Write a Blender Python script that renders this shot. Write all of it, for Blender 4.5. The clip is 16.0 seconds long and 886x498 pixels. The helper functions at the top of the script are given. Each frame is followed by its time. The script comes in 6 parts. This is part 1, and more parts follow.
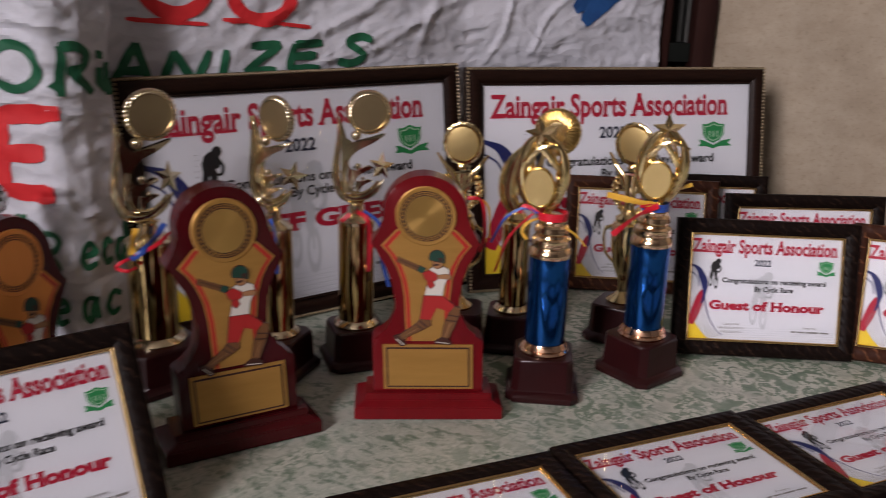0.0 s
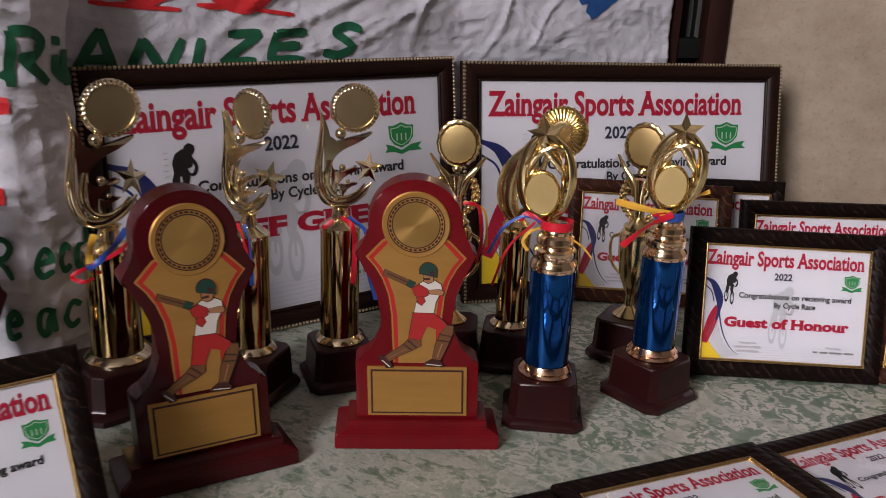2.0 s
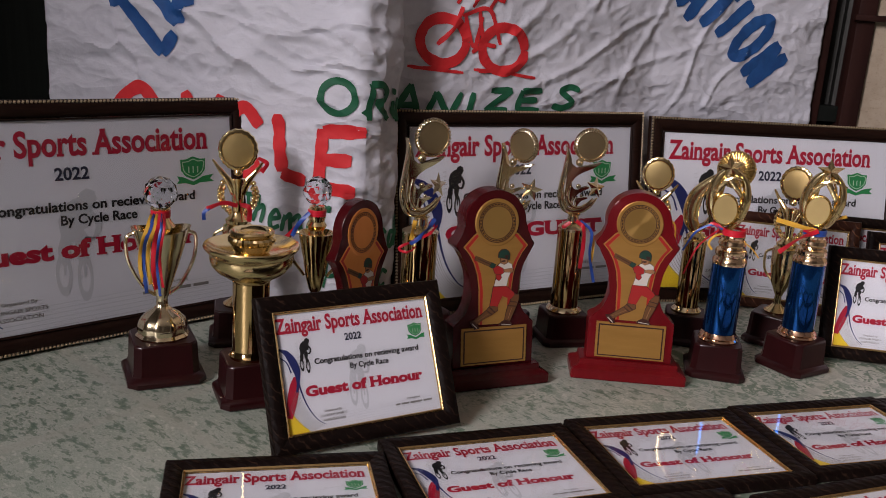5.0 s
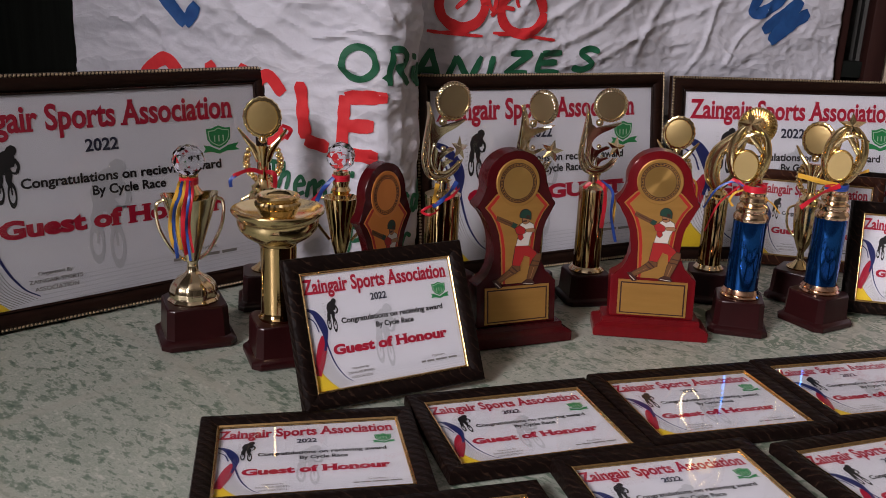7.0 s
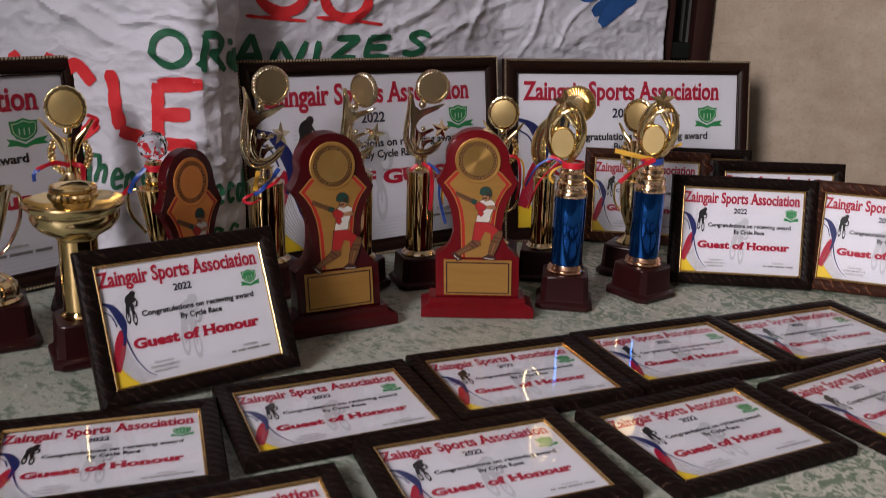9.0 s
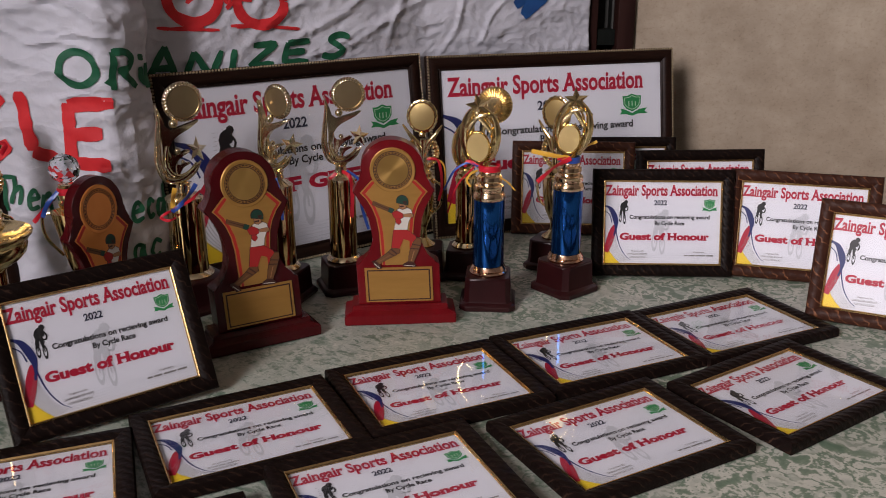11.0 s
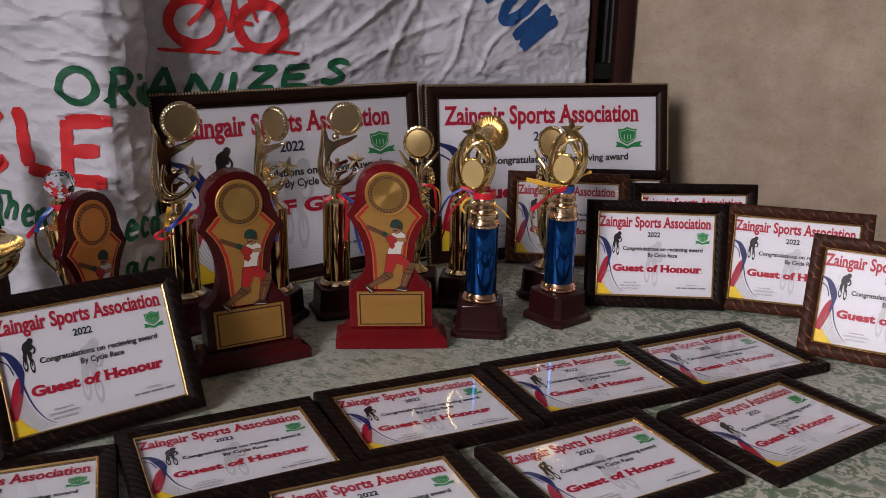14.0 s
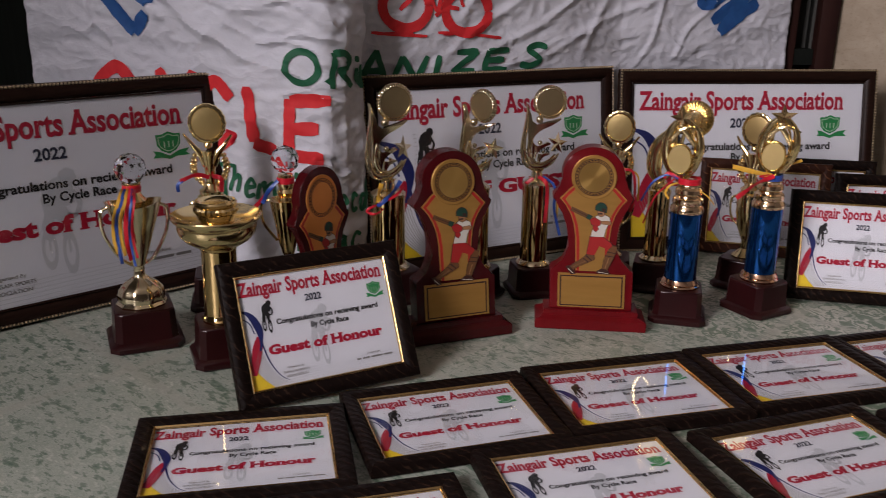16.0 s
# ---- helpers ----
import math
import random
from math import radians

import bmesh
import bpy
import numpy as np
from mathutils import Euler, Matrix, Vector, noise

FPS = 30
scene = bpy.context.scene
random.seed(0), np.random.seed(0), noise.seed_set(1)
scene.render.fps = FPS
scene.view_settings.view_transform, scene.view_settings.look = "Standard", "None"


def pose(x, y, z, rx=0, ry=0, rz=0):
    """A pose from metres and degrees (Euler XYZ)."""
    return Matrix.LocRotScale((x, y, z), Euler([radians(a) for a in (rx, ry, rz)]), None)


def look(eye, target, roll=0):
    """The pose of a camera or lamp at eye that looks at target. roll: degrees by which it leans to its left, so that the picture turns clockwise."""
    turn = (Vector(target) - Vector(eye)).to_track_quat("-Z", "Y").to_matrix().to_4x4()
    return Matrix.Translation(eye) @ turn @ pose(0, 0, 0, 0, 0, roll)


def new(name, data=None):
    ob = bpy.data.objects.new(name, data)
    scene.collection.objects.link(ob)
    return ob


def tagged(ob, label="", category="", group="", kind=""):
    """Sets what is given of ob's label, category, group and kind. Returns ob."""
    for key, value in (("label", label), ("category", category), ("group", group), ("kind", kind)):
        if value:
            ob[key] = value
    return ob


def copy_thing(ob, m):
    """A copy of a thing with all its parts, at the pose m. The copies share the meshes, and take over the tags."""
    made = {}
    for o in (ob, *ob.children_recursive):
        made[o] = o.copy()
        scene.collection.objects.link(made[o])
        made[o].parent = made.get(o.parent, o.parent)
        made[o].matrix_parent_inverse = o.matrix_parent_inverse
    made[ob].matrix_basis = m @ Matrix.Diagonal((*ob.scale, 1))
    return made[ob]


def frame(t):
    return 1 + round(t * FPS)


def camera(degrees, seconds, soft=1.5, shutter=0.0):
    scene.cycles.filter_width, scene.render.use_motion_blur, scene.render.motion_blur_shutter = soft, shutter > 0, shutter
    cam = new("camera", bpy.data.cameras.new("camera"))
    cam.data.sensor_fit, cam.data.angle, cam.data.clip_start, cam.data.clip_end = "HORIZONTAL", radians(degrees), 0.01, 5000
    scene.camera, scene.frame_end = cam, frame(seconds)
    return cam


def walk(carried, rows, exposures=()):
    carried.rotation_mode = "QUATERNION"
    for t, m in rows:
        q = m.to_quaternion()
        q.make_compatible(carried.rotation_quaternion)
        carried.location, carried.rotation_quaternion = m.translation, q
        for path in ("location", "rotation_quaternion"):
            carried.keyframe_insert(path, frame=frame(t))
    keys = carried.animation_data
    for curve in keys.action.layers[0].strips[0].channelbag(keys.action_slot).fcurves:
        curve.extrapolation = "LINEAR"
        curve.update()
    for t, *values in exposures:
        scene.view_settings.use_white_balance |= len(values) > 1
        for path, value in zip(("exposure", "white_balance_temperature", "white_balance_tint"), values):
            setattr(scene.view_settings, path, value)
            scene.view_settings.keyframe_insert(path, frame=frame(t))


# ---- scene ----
cam = camera(53.8, 16.0, 0.6, 0.4)
PATH = [
    (0, (0.085, 0.088, 1.265), (-0.026, 1.991, 0.659), 1.7),
    (0.5, (0.122, 0.174, 1.236), (0.132, 2.089, 0.656), 1.1),
    (1, (0.108, 0.22, 1.221), (0.075, 2.133, 0.642), 1.7),
    (1.5, (0.089, 0.232, 1.225), (0.005, 2.138, 0.624), 2.0),
    (2, (0.081, 0.191, 1.249), (-0.017, 2.093, 0.637), 2.4),
    (2.5, (0.058, -0.017, 1.305), (-0.061, 1.893, 0.721), -0.4),
    (3, (0.006, -0.204, 1.324), (-0.137, 1.715, 0.777), 0.5),
    (3.5, (-0.024, -0.284, 1.3), (-0.189, 1.639, 0.773), 3.4),
    (4, (-0.034, -0.315, 1.314), (-0.272, 1.601, 0.792), 3.7),
    (4.5, (-0.059, -0.271, 1.287), (-0.369, 1.639, 0.784), 4.4),
    (7, (-0.049, -0.297, 1.269), (-0.433, 1.58, 0.694), 2.4),
    (7.5, (-0.024, -0.295, 1.295), (-0.362, 1.591, 0.722), 2.2),
    (8, (0.012, -0.277, 1.293), (-0.244, 1.628, 0.742), 1.9),
    (8.5, (0.049, -0.235, 1.288), (-0.161, 1.679, 0.747), 1.6),
    (9, (0.07, -0.269, 1.248), (-0.091, 1.642, 0.677), 1.8),
    (9.5, (0.064, -0.325, 1.244), (-0.152, 1.554, 0.594), 2.6),
    (10, (0.117, -0.287, 1.287), (-0.058, 1.593, 0.627), 1.1),
    (12.5, (0.155, -0.249, 1.32), (0.135, 1.665, 0.742), 0.9),
    (13, (0.147, -0.256, 1.323), (0.119, 1.663, 0.761), 1.3),
    (13.5, (0.15, -0.263, 1.304), (0.093, 1.658, 0.752), 1.4),
    (14, (0.15, -0.262, 1.3), (0.071, 1.654, 0.734), 1.4),
    (14.5, (0.144, -0.271, 1.295), (0.047, 1.642, 0.718), 1.1),
    (15, (0.106, -0.287, 1.295), (-0.078, 1.615, 0.706), 0.4),
    (15.5, (0.077, -0.301, 1.289), (-0.23, 1.582, 0.689), 0.6),
    (16, (0.055, -0.304, 1.299), (-0.339, 1.561, 0.695), 0.9),
]
walk(cam, [(t, look(eye, target, roll)) for t, eye, target, roll in PATH],
     [(0, 0.02), (1.5, 0.08), (3.0, -0.08), (4.5, -0.06), (7.0, 0.08), (8.0, 0.02), (10.0, 0.0), (12.5, -0.12), (15.0, -0.18), (16.0, -0.14)])

# ---- light ----
TOP = 0.75          # height of the table top
world = bpy.data.worlds.new("world")
scene.world = world
world.use_nodes = True
wn = world.node_tree
sky = wn.nodes.new("ShaderNodeTexSky")
sky.sky_type, sky.sun_disc = "NISHITA", False
sky.sun_elevation, sky.sun_rotation = radians(40), radians(200)
wn.nodes["Background"].inputs["Strength"].default_value = 0.12
wn.links.new(sky.outputs["Color"], wn.nodes["Background"].inputs["Color"])


def window_light(name, at, target, sx, sy, power, colour):
    lamp = bpy.data.lights.new(name, "AREA")
    lamp.shape, lamp.size, lamp.size_y, lamp.energy, lamp.color = "RECTANGLE", sx, sy, power, colour
    ob = new(name, lamp)
    ob.matrix_world = look(at, target)
    return ob


window_light("daylight_south", (-2.66, -3.42, 3.34), (2.0, 0.6, 0.8), 2.2, 1.7, 490, (1.0, 0.912, 0.95))


# ---- materials ----
def shader(name, colour, rough=0.6, metal=0.0, second=None, scale=20.0, mix=0.5, bump=0.0, bump_scale=120.0, coat=0.0, spec=0.5, stretch=(1, 1, 1), rough_var=0.0):
    m = bpy.data.materials.new(name)
    m.use_nodes = True
    nt = m.node_tree
    b = nt.nodes["Principled BSDF"]
    b.inputs["Base Color"].default_value = (*colour, 1)
    b.inputs["Roughness"].default_value = rough
    b.inputs["Metallic"].default_value = metal
    b.inputs["Specular IOR Level"].default_value = spec
    b.inputs["Coat Weight"].default_value = coat
    b.inputs["Coat Roughness"].default_value = 0.08
    tc = nt.nodes.new("ShaderNodeTexCoord")
    mp = nt.nodes.new("ShaderNodeMapping")
    mp.inputs["Scale"].default_value = stretch
    nt.links.new(tc.outputs["Object"], mp.inputs["Vector"])
    if second or rough_var:
        n = nt.nodes.new("ShaderNodeTexNoise")
        n.inputs["Scale"].default_value = scale
        n.inputs["Detail"].default_value = 6
        n.inputs["Roughness"].default_value = 0.65
        nt.links.new(mp.outputs["Vector"], n.inputs["Vector"])
        if second:
            r = nt.nodes.new("ShaderNodeValToRGB")
            r.color_ramp.elements[0].position, r.color_ramp.elements[1].position = 0.5 - mix / 2, 0.5 + mix / 2
            r.color_ramp.elements[0].color, r.color_ramp.elements[1].color = (*colour, 1), (*second, 1)
            nt.links.new(n.outputs["Fac"], r.inputs["Fac"])
            nt.links.new(r.outputs["Color"], b.inputs["Base Color"])
        if rough_var:
            mr = nt.nodes.new("ShaderNodeMapRange")
            mr.inputs["To Min"].default_value, mr.inputs["To Max"].default_value = max(rough - rough_var, 0.02), rough + rough_var
            nt.links.new(n.outputs["Fac"], mr.inputs["Value"])
            nt.links.new(mr.outputs["Result"], b.inputs["Roughness"])
    if bump:
        n2 = nt.nodes.new("ShaderNodeTexNoise")
        n2.inputs["Scale"].default_value = bump_scale
        n2.inputs["Detail"].default_value = 5
        bp = nt.nodes.new("ShaderNodeBump")
        bp.inputs["Strength"].default_value = bump
        bp.inputs["Distance"].default_value = 0.002
        nt.links.new(mp.outputs["Vector"], n2.inputs["Vector"])
        nt.links.new(n2.outputs["Fac"], bp.inputs["Height"])
        nt.links.new(bp.outputs["Normal"], b.inputs["Normal"])
    return m


def carved_wood(name, dark, light, scale):
    """Dark moulding with slanting carved ridges: copper when brown, painted glints when dark."""
    m = shader(name, dark, 0.46, second=tuple(c * 1.7 for c in dark), scale=60, spec=0.10)
    nt = m.node_tree
    b = nt.nodes["Principled BSDF"]
    tc = nt.nodes.new("ShaderNodeTexCoord")
    w = nt.nodes.new("ShaderNodeTexWave")
    w.wave_type, w.bands_direction = "BANDS", "DIAGONAL"
    w.inputs["Scale"].default_value = scale
    w.inputs["Distortion"].default_value = 3.2
    w.inputs["Detail"].default_value = 3.0
    w.inputs["Detail Scale"].default_value = 2.4
    n = nt.nodes.new("ShaderNodeTexNoise")
    n.inputs["Scale"].default_value = 55
    r = nt.nodes.new("ShaderNodeValToRGB")
    r.color_ramp.elements[0].position, r.color_ramp.elements[1].position = 0.88, 1.0
    mul = nt.nodes.new("ShaderNodeMath")
    mul.operation = "MULTIPLY"
    r2 = nt.nodes.new("ShaderNodeValToRGB")
    r2.color_ramp.elements[0].position, r2.color_ramp.elements[1].position = 0.42, 0.74
    mx = nt.nodes.new("ShaderNodeMix")
    mx.data_type = "RGBA"
    old = b.inputs["Base Color"].links[0].from_socket
    nt.links.new(tc.outputs["Object"], w.inputs["Vector"])
    nt.links.new(tc.outputs["Object"], n.inputs["Vector"])
    nt.links.new(w.outputs["Fac"], r.inputs["Fac"])
    nt.links.new(n.outputs["Fac"], r2.inputs["Fac"])
    nt.links.new(r.outputs["Color"], mul.inputs[0])
    nt.links.new(r2.outputs["Color"], mul.inputs[1])
    nt.links.new(mul.outputs[0], mx.inputs["Factor"])
    nt.links.new(old, mx.inputs[6])
    mx.inputs[7].default_value = (*light, 1)
    nt.links.new(mx.outputs[2], b.inputs["Base Color"])
    bp = nt.nodes.new("ShaderNodeBump")
    bp.inputs["Strength"].default_value, bp.inputs["Distance"].default_value = 0.35, 0.0014
    nt.links.new(w.outputs["Fac"], bp.inputs["Height"])
    nt.links.new(bp.outputs["Normal"], b.inputs["Normal"])
    return m


def pane_material(name):
    """Thin clear glass: what lies behind shows through, with a mirror image on top."""
    m = bpy.data.materials.new(name)
    m.use_nodes = True
    nt = m.node_tree
    nt.nodes.remove(nt.nodes["Principled BSDF"])
    t = nt.nodes.new("ShaderNodeBsdfTransparent")
    g = nt.nodes.new("ShaderNodeBsdfGlossy")
    g.inputs["Roughness"].default_value = 0.03
    fr = nt.nodes.new("ShaderNodeFresnel")
    fr.inputs["IOR"].default_value = 1.5
    mx = nt.nodes.new("ShaderNodeMixShader")
    nt.links.new(fr.outputs[0], mx.inputs[0])
    nt.links.new(t.outputs[0], mx.inputs[1])
    nt.links.new(g.outputs[0], mx.inputs[2])
    nt.links.new(mx.outputs[0], nt.nodes["Material Output"].inputs["Surface"])
    return m


def crystal_material():
    m = shader("crystal", (0.95, 0.97, 1.0), 0.01)
    b = m.node_tree.nodes["Principled BSDF"]
    b.inputs["Transmission Weight"].default_value, b.inputs["IOR"].default_value = 1.0, 1.5
    return m


def cloth_print():
    """Plastic table cover printed with a faded grey-green floral damask."""
    m = shader("table_cover", (0.3, 0.33, 0.28), 0.45, bump=0.25, bump_scale=90)
    nt = m.node_tree
    b = nt.nodes["Principled BSDF"]
    tc = nt.nodes.new("ShaderNodeTexCoord")

    def node(kind, **values):
        n = nt.nodes.new(kind)
        for key, v in values.items():
            n.inputs[key].default_value = v
        return n

    def ramp(source, *stops):
        r = nt.nodes.new("ShaderNodeValToRGB")
        r.color_ramp.elements[0].position, r.color_ramp.elements[0].color = stops[0][0], (*stops[0][1], 1)
        r.color_ramp.elements[1].position, r.color_ramp.elements[1].color = stops[-1][0], (*stops[-1][1], 1)
        for p, c in stops[1:-1]:
            e = r.color_ramp.elements.new(p)
            e.color = (*c, 1)
        nt.links.new(source, r.inputs["Fac"])
        return r.outputs["Color"]

    def blend(fac, a, c, kind="MIX"):
        x = nt.nodes.new("ShaderNodeMix")
        x.data_type, x.blend_type = "RGBA", kind
        if isinstance(fac, float):
            x.inputs["Factor"].default_value = fac
        else:
            nt.links.new(fac, x.inputs["Factor"])
        for slot, v in ((6, a), (7, c)):
            if isinstance(v, tuple):
                x.inputs[slot].default_value = (*v, 1)
            else:
                nt.links.new(v, x.inputs[slot])
        return x.outputs[2]

    turn = node("ShaderNodeMapping", Rotation=(0, 0, radians(31)))
    nt.links.new(tc.outputs["Object"], turn.inputs["Vector"])
    warp = node("ShaderNodeTexNoise", Scale=16.0, Detail=2.0)
    nt.links.new(turn.outputs["Vector"], warp.inputs["Vector"])
    add = nt.nodes.new("ShaderNodeVectorMath")
    add.operation = "MULTIPLY_ADD"
    add.inputs[1].default_value = (0.035, 0.035, 0.0)
    nt.links.new(warp.outputs["Color"], add.inputs[0])
    nt.links.new(turn.outputs["Vector"], add.inputs[2])
    # curling stems and petals, as contours of slow noise
    slow = node("ShaderNodeTexNoise", Scale=23.0, Detail=4.5, Roughness=0.62, Distortion=0.2)
    nt.links.new(turn.outputs["Vector"], slow.inputs["Vector"])
    g0, g1, cr = (0.125, 0.190, 0.128), (0.20, 0.255, 0.185), (0.60, 0.585, 0.52)
    flower = ramp(slow.outputs["Fac"], (0.36, g0), (0.43, g1), (0.455, cr), (0.49, cr), (0.515, g1), (0.55, g0), (0.58, cr), (0.62, cr), (0.66, (0.35, 0.37, 0.30)))
    vor = node("ShaderNodeTexVoronoi", Scale=19.0)
    nt.links.new(add.outputs[0], vor.inputs["Vector"])
    dots = ramp(vor.outputs["Distance"], (0.10, (1, 1, 1)), (0.16, (0, 0, 0)), (0.24, (0, 0, 0)), (0.27, (1, 1, 1)), (0.33, (1, 1, 1)), (0.37, (0, 0, 0)))
    half = nt.nodes.new("ShaderNodeMath")
    half.operation, half.inputs[1].default_value = "MULTIPLY", 0.8
    nt.links.new(dots, half.inputs[0])
    flower = blend(half.outputs[0], flower, (0.50, 0.50, 0.44))
    fine = node("ShaderNodeTexNoise", Scale=62.0, Detail=6.0, Roughness=0.68)
    stretch = node("ShaderNodeMapping", Rotation=(0, 0, radians(-31)), Scale=(0.7, 1.5, 1.0))
    nt.links.new(turn.outputs["Vector"], stretch.inputs["Vector"])
    nt.links.new(stretch.outputs["Vector"], fine.inputs["Vector"])
    ground = ramp(fine.outputs["Fac"], (0.32, (0.085, 0.145, 0.108)), (0.43, (0.185, 0.245, 0.192)), (0.50, (0.48, 0.50, 0.455)), (0.57, (0.34, 0.385, 0.33)), (0.66, (0.58, 0.585, 0.54)))
    broad = node("ShaderNodeTexNoise", Scale=5.0, Detail=2.0)
    nt.links.new(turn.outputs["Vector"], broad.inputs["Vector"])
    whole = nt.nodes.new("ShaderNodeSeparateXYZ")
    nt.links.new(tc.outputs["Object"], whole.inputs[0])
    side = nt.nodes.new("ShaderNodeMath")
    side.operation, side.inputs[1].default_value = "MULTIPLY_ADD", 0.55
    nt.links.new(whole.outputs[0], side.inputs[0])
    nt.links.new(broad.outputs["Fac"], side.inputs[2])
    zones = ramp(side.outputs[0], (0.38, (0.12, 0.12, 0.12)), (0.66, (0.92, 0.92, 0.92)))
    col = blend(zones, ground, flower)
    # tile-like bands of the print
    sep = nt.nodes.new("ShaderNodeSeparateXYZ")
    nt.links.new(turn.outputs["Vector"], sep.inputs[0])
    for axis in (0, 1):
        fr = nt.nodes.new("ShaderNodeMath")
        fr.operation, fr.inputs[1].default_value = "PINGPONG", 0.15
        nt.links.new(sep.outputs[axis], fr.inputs[0])
        line = ramp(fr.outputs[0], (0.0, (1, 1, 1)), (0.007, (1, 1, 1)), (0.011, (0, 0, 0)))
        soft = nt.nodes.new("ShaderNodeMath")
        soft.operation, soft.inputs[1].default_value = "MULTIPLY", 0.55
        nt.links.new(line, soft.inputs[0])
        col = blend(soft.outputs[0], col, (0.44, 0.44, 0.39))
    wear = node("ShaderNodeTexNoise", Scale=3.0, Detail=4.0)
    nt.links.new(turn.outputs["Vector"], wear.inputs["Vector"])
    tone = ramp(wear.outputs["Fac"], (0.3, (0.75, 0.78, 0.74)), (0.7, (1.0, 1.0, 0.98)))
    col = blend(1.0, col, tone, "MULTIPLY")
    nt.links.new(col, b.inputs["Base Color"])
    return m


def old_plaster():
    """Hand-trowelled plaster: broad stains, fine mottling, pits and small lumps."""
    m = shader("wall_plaster", (0.42, 0.355, 0.272), 0.85, second=(0.315, 0.262, 0.198), scale=5, mix=0.5, bump=1.0, bump_scale=38)
    nt = m.node_tree
    b = nt.nodes["Principled BSDF"]
    tc = nt.nodes.new("ShaderNodeTexCoord")
    base = b.inputs["Base Color"].links[0].from_socket
    for scale, detail, lo, hi, dark in ((13.0, 9.0, 0.36, 0.64, (0.84, 0.81, 0.78)), (150.0, 4.0, 0.30, 0.46, (0.80, 0.76, 0.72)), (2.2, 4.0, 0.36, 0.66, (0.84, 0.80, 0.77))):
        n = nt.nodes.new("ShaderNodeTexNoise")
        n.inputs["Scale"].default_value, n.inputs["Detail"].default_value, n.inputs["Roughness"].default_value = scale, detail, 0.7
        flat = nt.nodes.new("ShaderNodeMapping")
        flat.inputs["Scale"].default_value = (0.85, 1.0, 1.05)
        flat.inputs["Rotation"].default_value = (0, radians(8), 0)
        nt.links.new(tc.outputs["Object"], flat.inputs["Vector"])
        nt.links.new(flat.outputs["Vector"], n.inputs["Vector"])
        r = nt.nodes.new("ShaderNodeValToRGB")
        r.color_ramp.elements[0].position, r.color_ramp.elements[1].position = lo, hi
        r.color_ramp.elements[0].color, r.color_ramp.elements[1].color = (*dark, 1), (1.06, 1.06, 1.06, 1)
        nt.links.new(n.outputs["Fac"], r.inputs["Fac"])
        x = nt.nodes.new("ShaderNodeMix")
        x.data_type, x.blend_type = "RGBA", "MULTIPLY"
        x.inputs["Factor"].default_value = 1.0
        nt.links.new(base, x.inputs[6])
        nt.links.new(r.outputs["Color"], x.inputs[7])
        base = x.outputs[2]
    nt.links.new(base, b.inputs["Base Color"])
    pits = nt.nodes.new("ShaderNodeTexVoronoi")
    pits.inputs["Scale"].default_value = 19.0
    nt.links.new(tc.outputs["Object"], pits.inputs["Vector"])
    rp = nt.nodes.new("ShaderNodeValToRGB")
    rp.color_ramp.elements[0].position, rp.color_ramp.elements[1].position = 0.03, 0.10
    nt.links.new(pits.outputs["Distance"], rp.inputs["Fac"])
    bp = nt.nodes.new("ShaderNodeBump")
    bp.inputs["Strength"].default_value, bp.inputs["Distance"].default_value = 0.7, 0.0016
    bp.invert = True
    nt.links.new(rp.outputs["Color"], bp.inputs["Height"])
    nt.links.new(b.inputs["Normal"].links[0].from_socket, bp.inputs["Normal"])
    nt.links.new(bp.outputs["Normal"], b.inputs["Normal"])
    return m


def crumple(m, layers):
    """Facets and sharp creases of crumpled cloth, by cells of several sizes: (scale, rise, stretch)."""
    nt = m.node_tree
    b = nt.nodes["Principled BSDF"]
    tc = nt.nodes.new("ShaderNodeTexCoord")
    warp = nt.nodes.new("ShaderNodeTexNoise")
    warp.inputs["Scale"].default_value, warp.inputs["Detail"].default_value = 7.0, 3.0
    nt.links.new(tc.outputs["Object"], warp.inputs["Vector"])
    bent = nt.nodes.new("ShaderNodeVectorMath")
    bent.operation = "MULTIPLY_ADD"
    bent.inputs[1].default_value = (0.09, 0.09, 0.09)
    nt.links.new(warp.outputs["Color"], bent.inputs[0])
    nt.links.new(tc.outputs["Object"], bent.inputs[2])
    normal = b.inputs["Normal"].links[0].from_socket if b.inputs["Normal"].links else None
    for scale, rise, stretch, slope in layers:
        mp = nt.nodes.new("ShaderNodeMapping")
        mp.inputs["Scale"].default_value = stretch
        mp.inputs["Rotation"].default_value = (0, radians(slope), 0)
        nt.links.new(bent.outputs[0], mp.inputs["Vector"])
        v = nt.nodes.new("ShaderNodeTexVoronoi")
        v.inputs["Scale"].default_value = scale
        nt.links.new(mp.outputs["Vector"], v.inputs["Vector"])
        bp = nt.nodes.new("ShaderNodeBump")
        bp.inputs["Strength"].default_value, bp.inputs["Distance"].default_value = 1.0, rise
        nt.links.new(v.outputs["Distance"], bp.inputs["Height"])
        if normal:
            nt.links.new(normal, bp.inputs["Normal"])
        normal = bp.outputs["Normal"]
    nt.links.new(normal, b.inputs["Normal"])
    return m


def brushed_round(m):
    """Fine turning marks round the middle, which draw the light out into a fan."""
    nt = m.node_tree
    b = nt.nodes["Principled BSDF"]
    t = nt.nodes.new("ShaderNodeTangent")
    t.direction_type, t.axis = "RADIAL", "Y"
    b.inputs["Anisotropic"].default_value = 0.75
    nt.links.new(t.outputs[0], b.inputs["Tangent"])
    return m


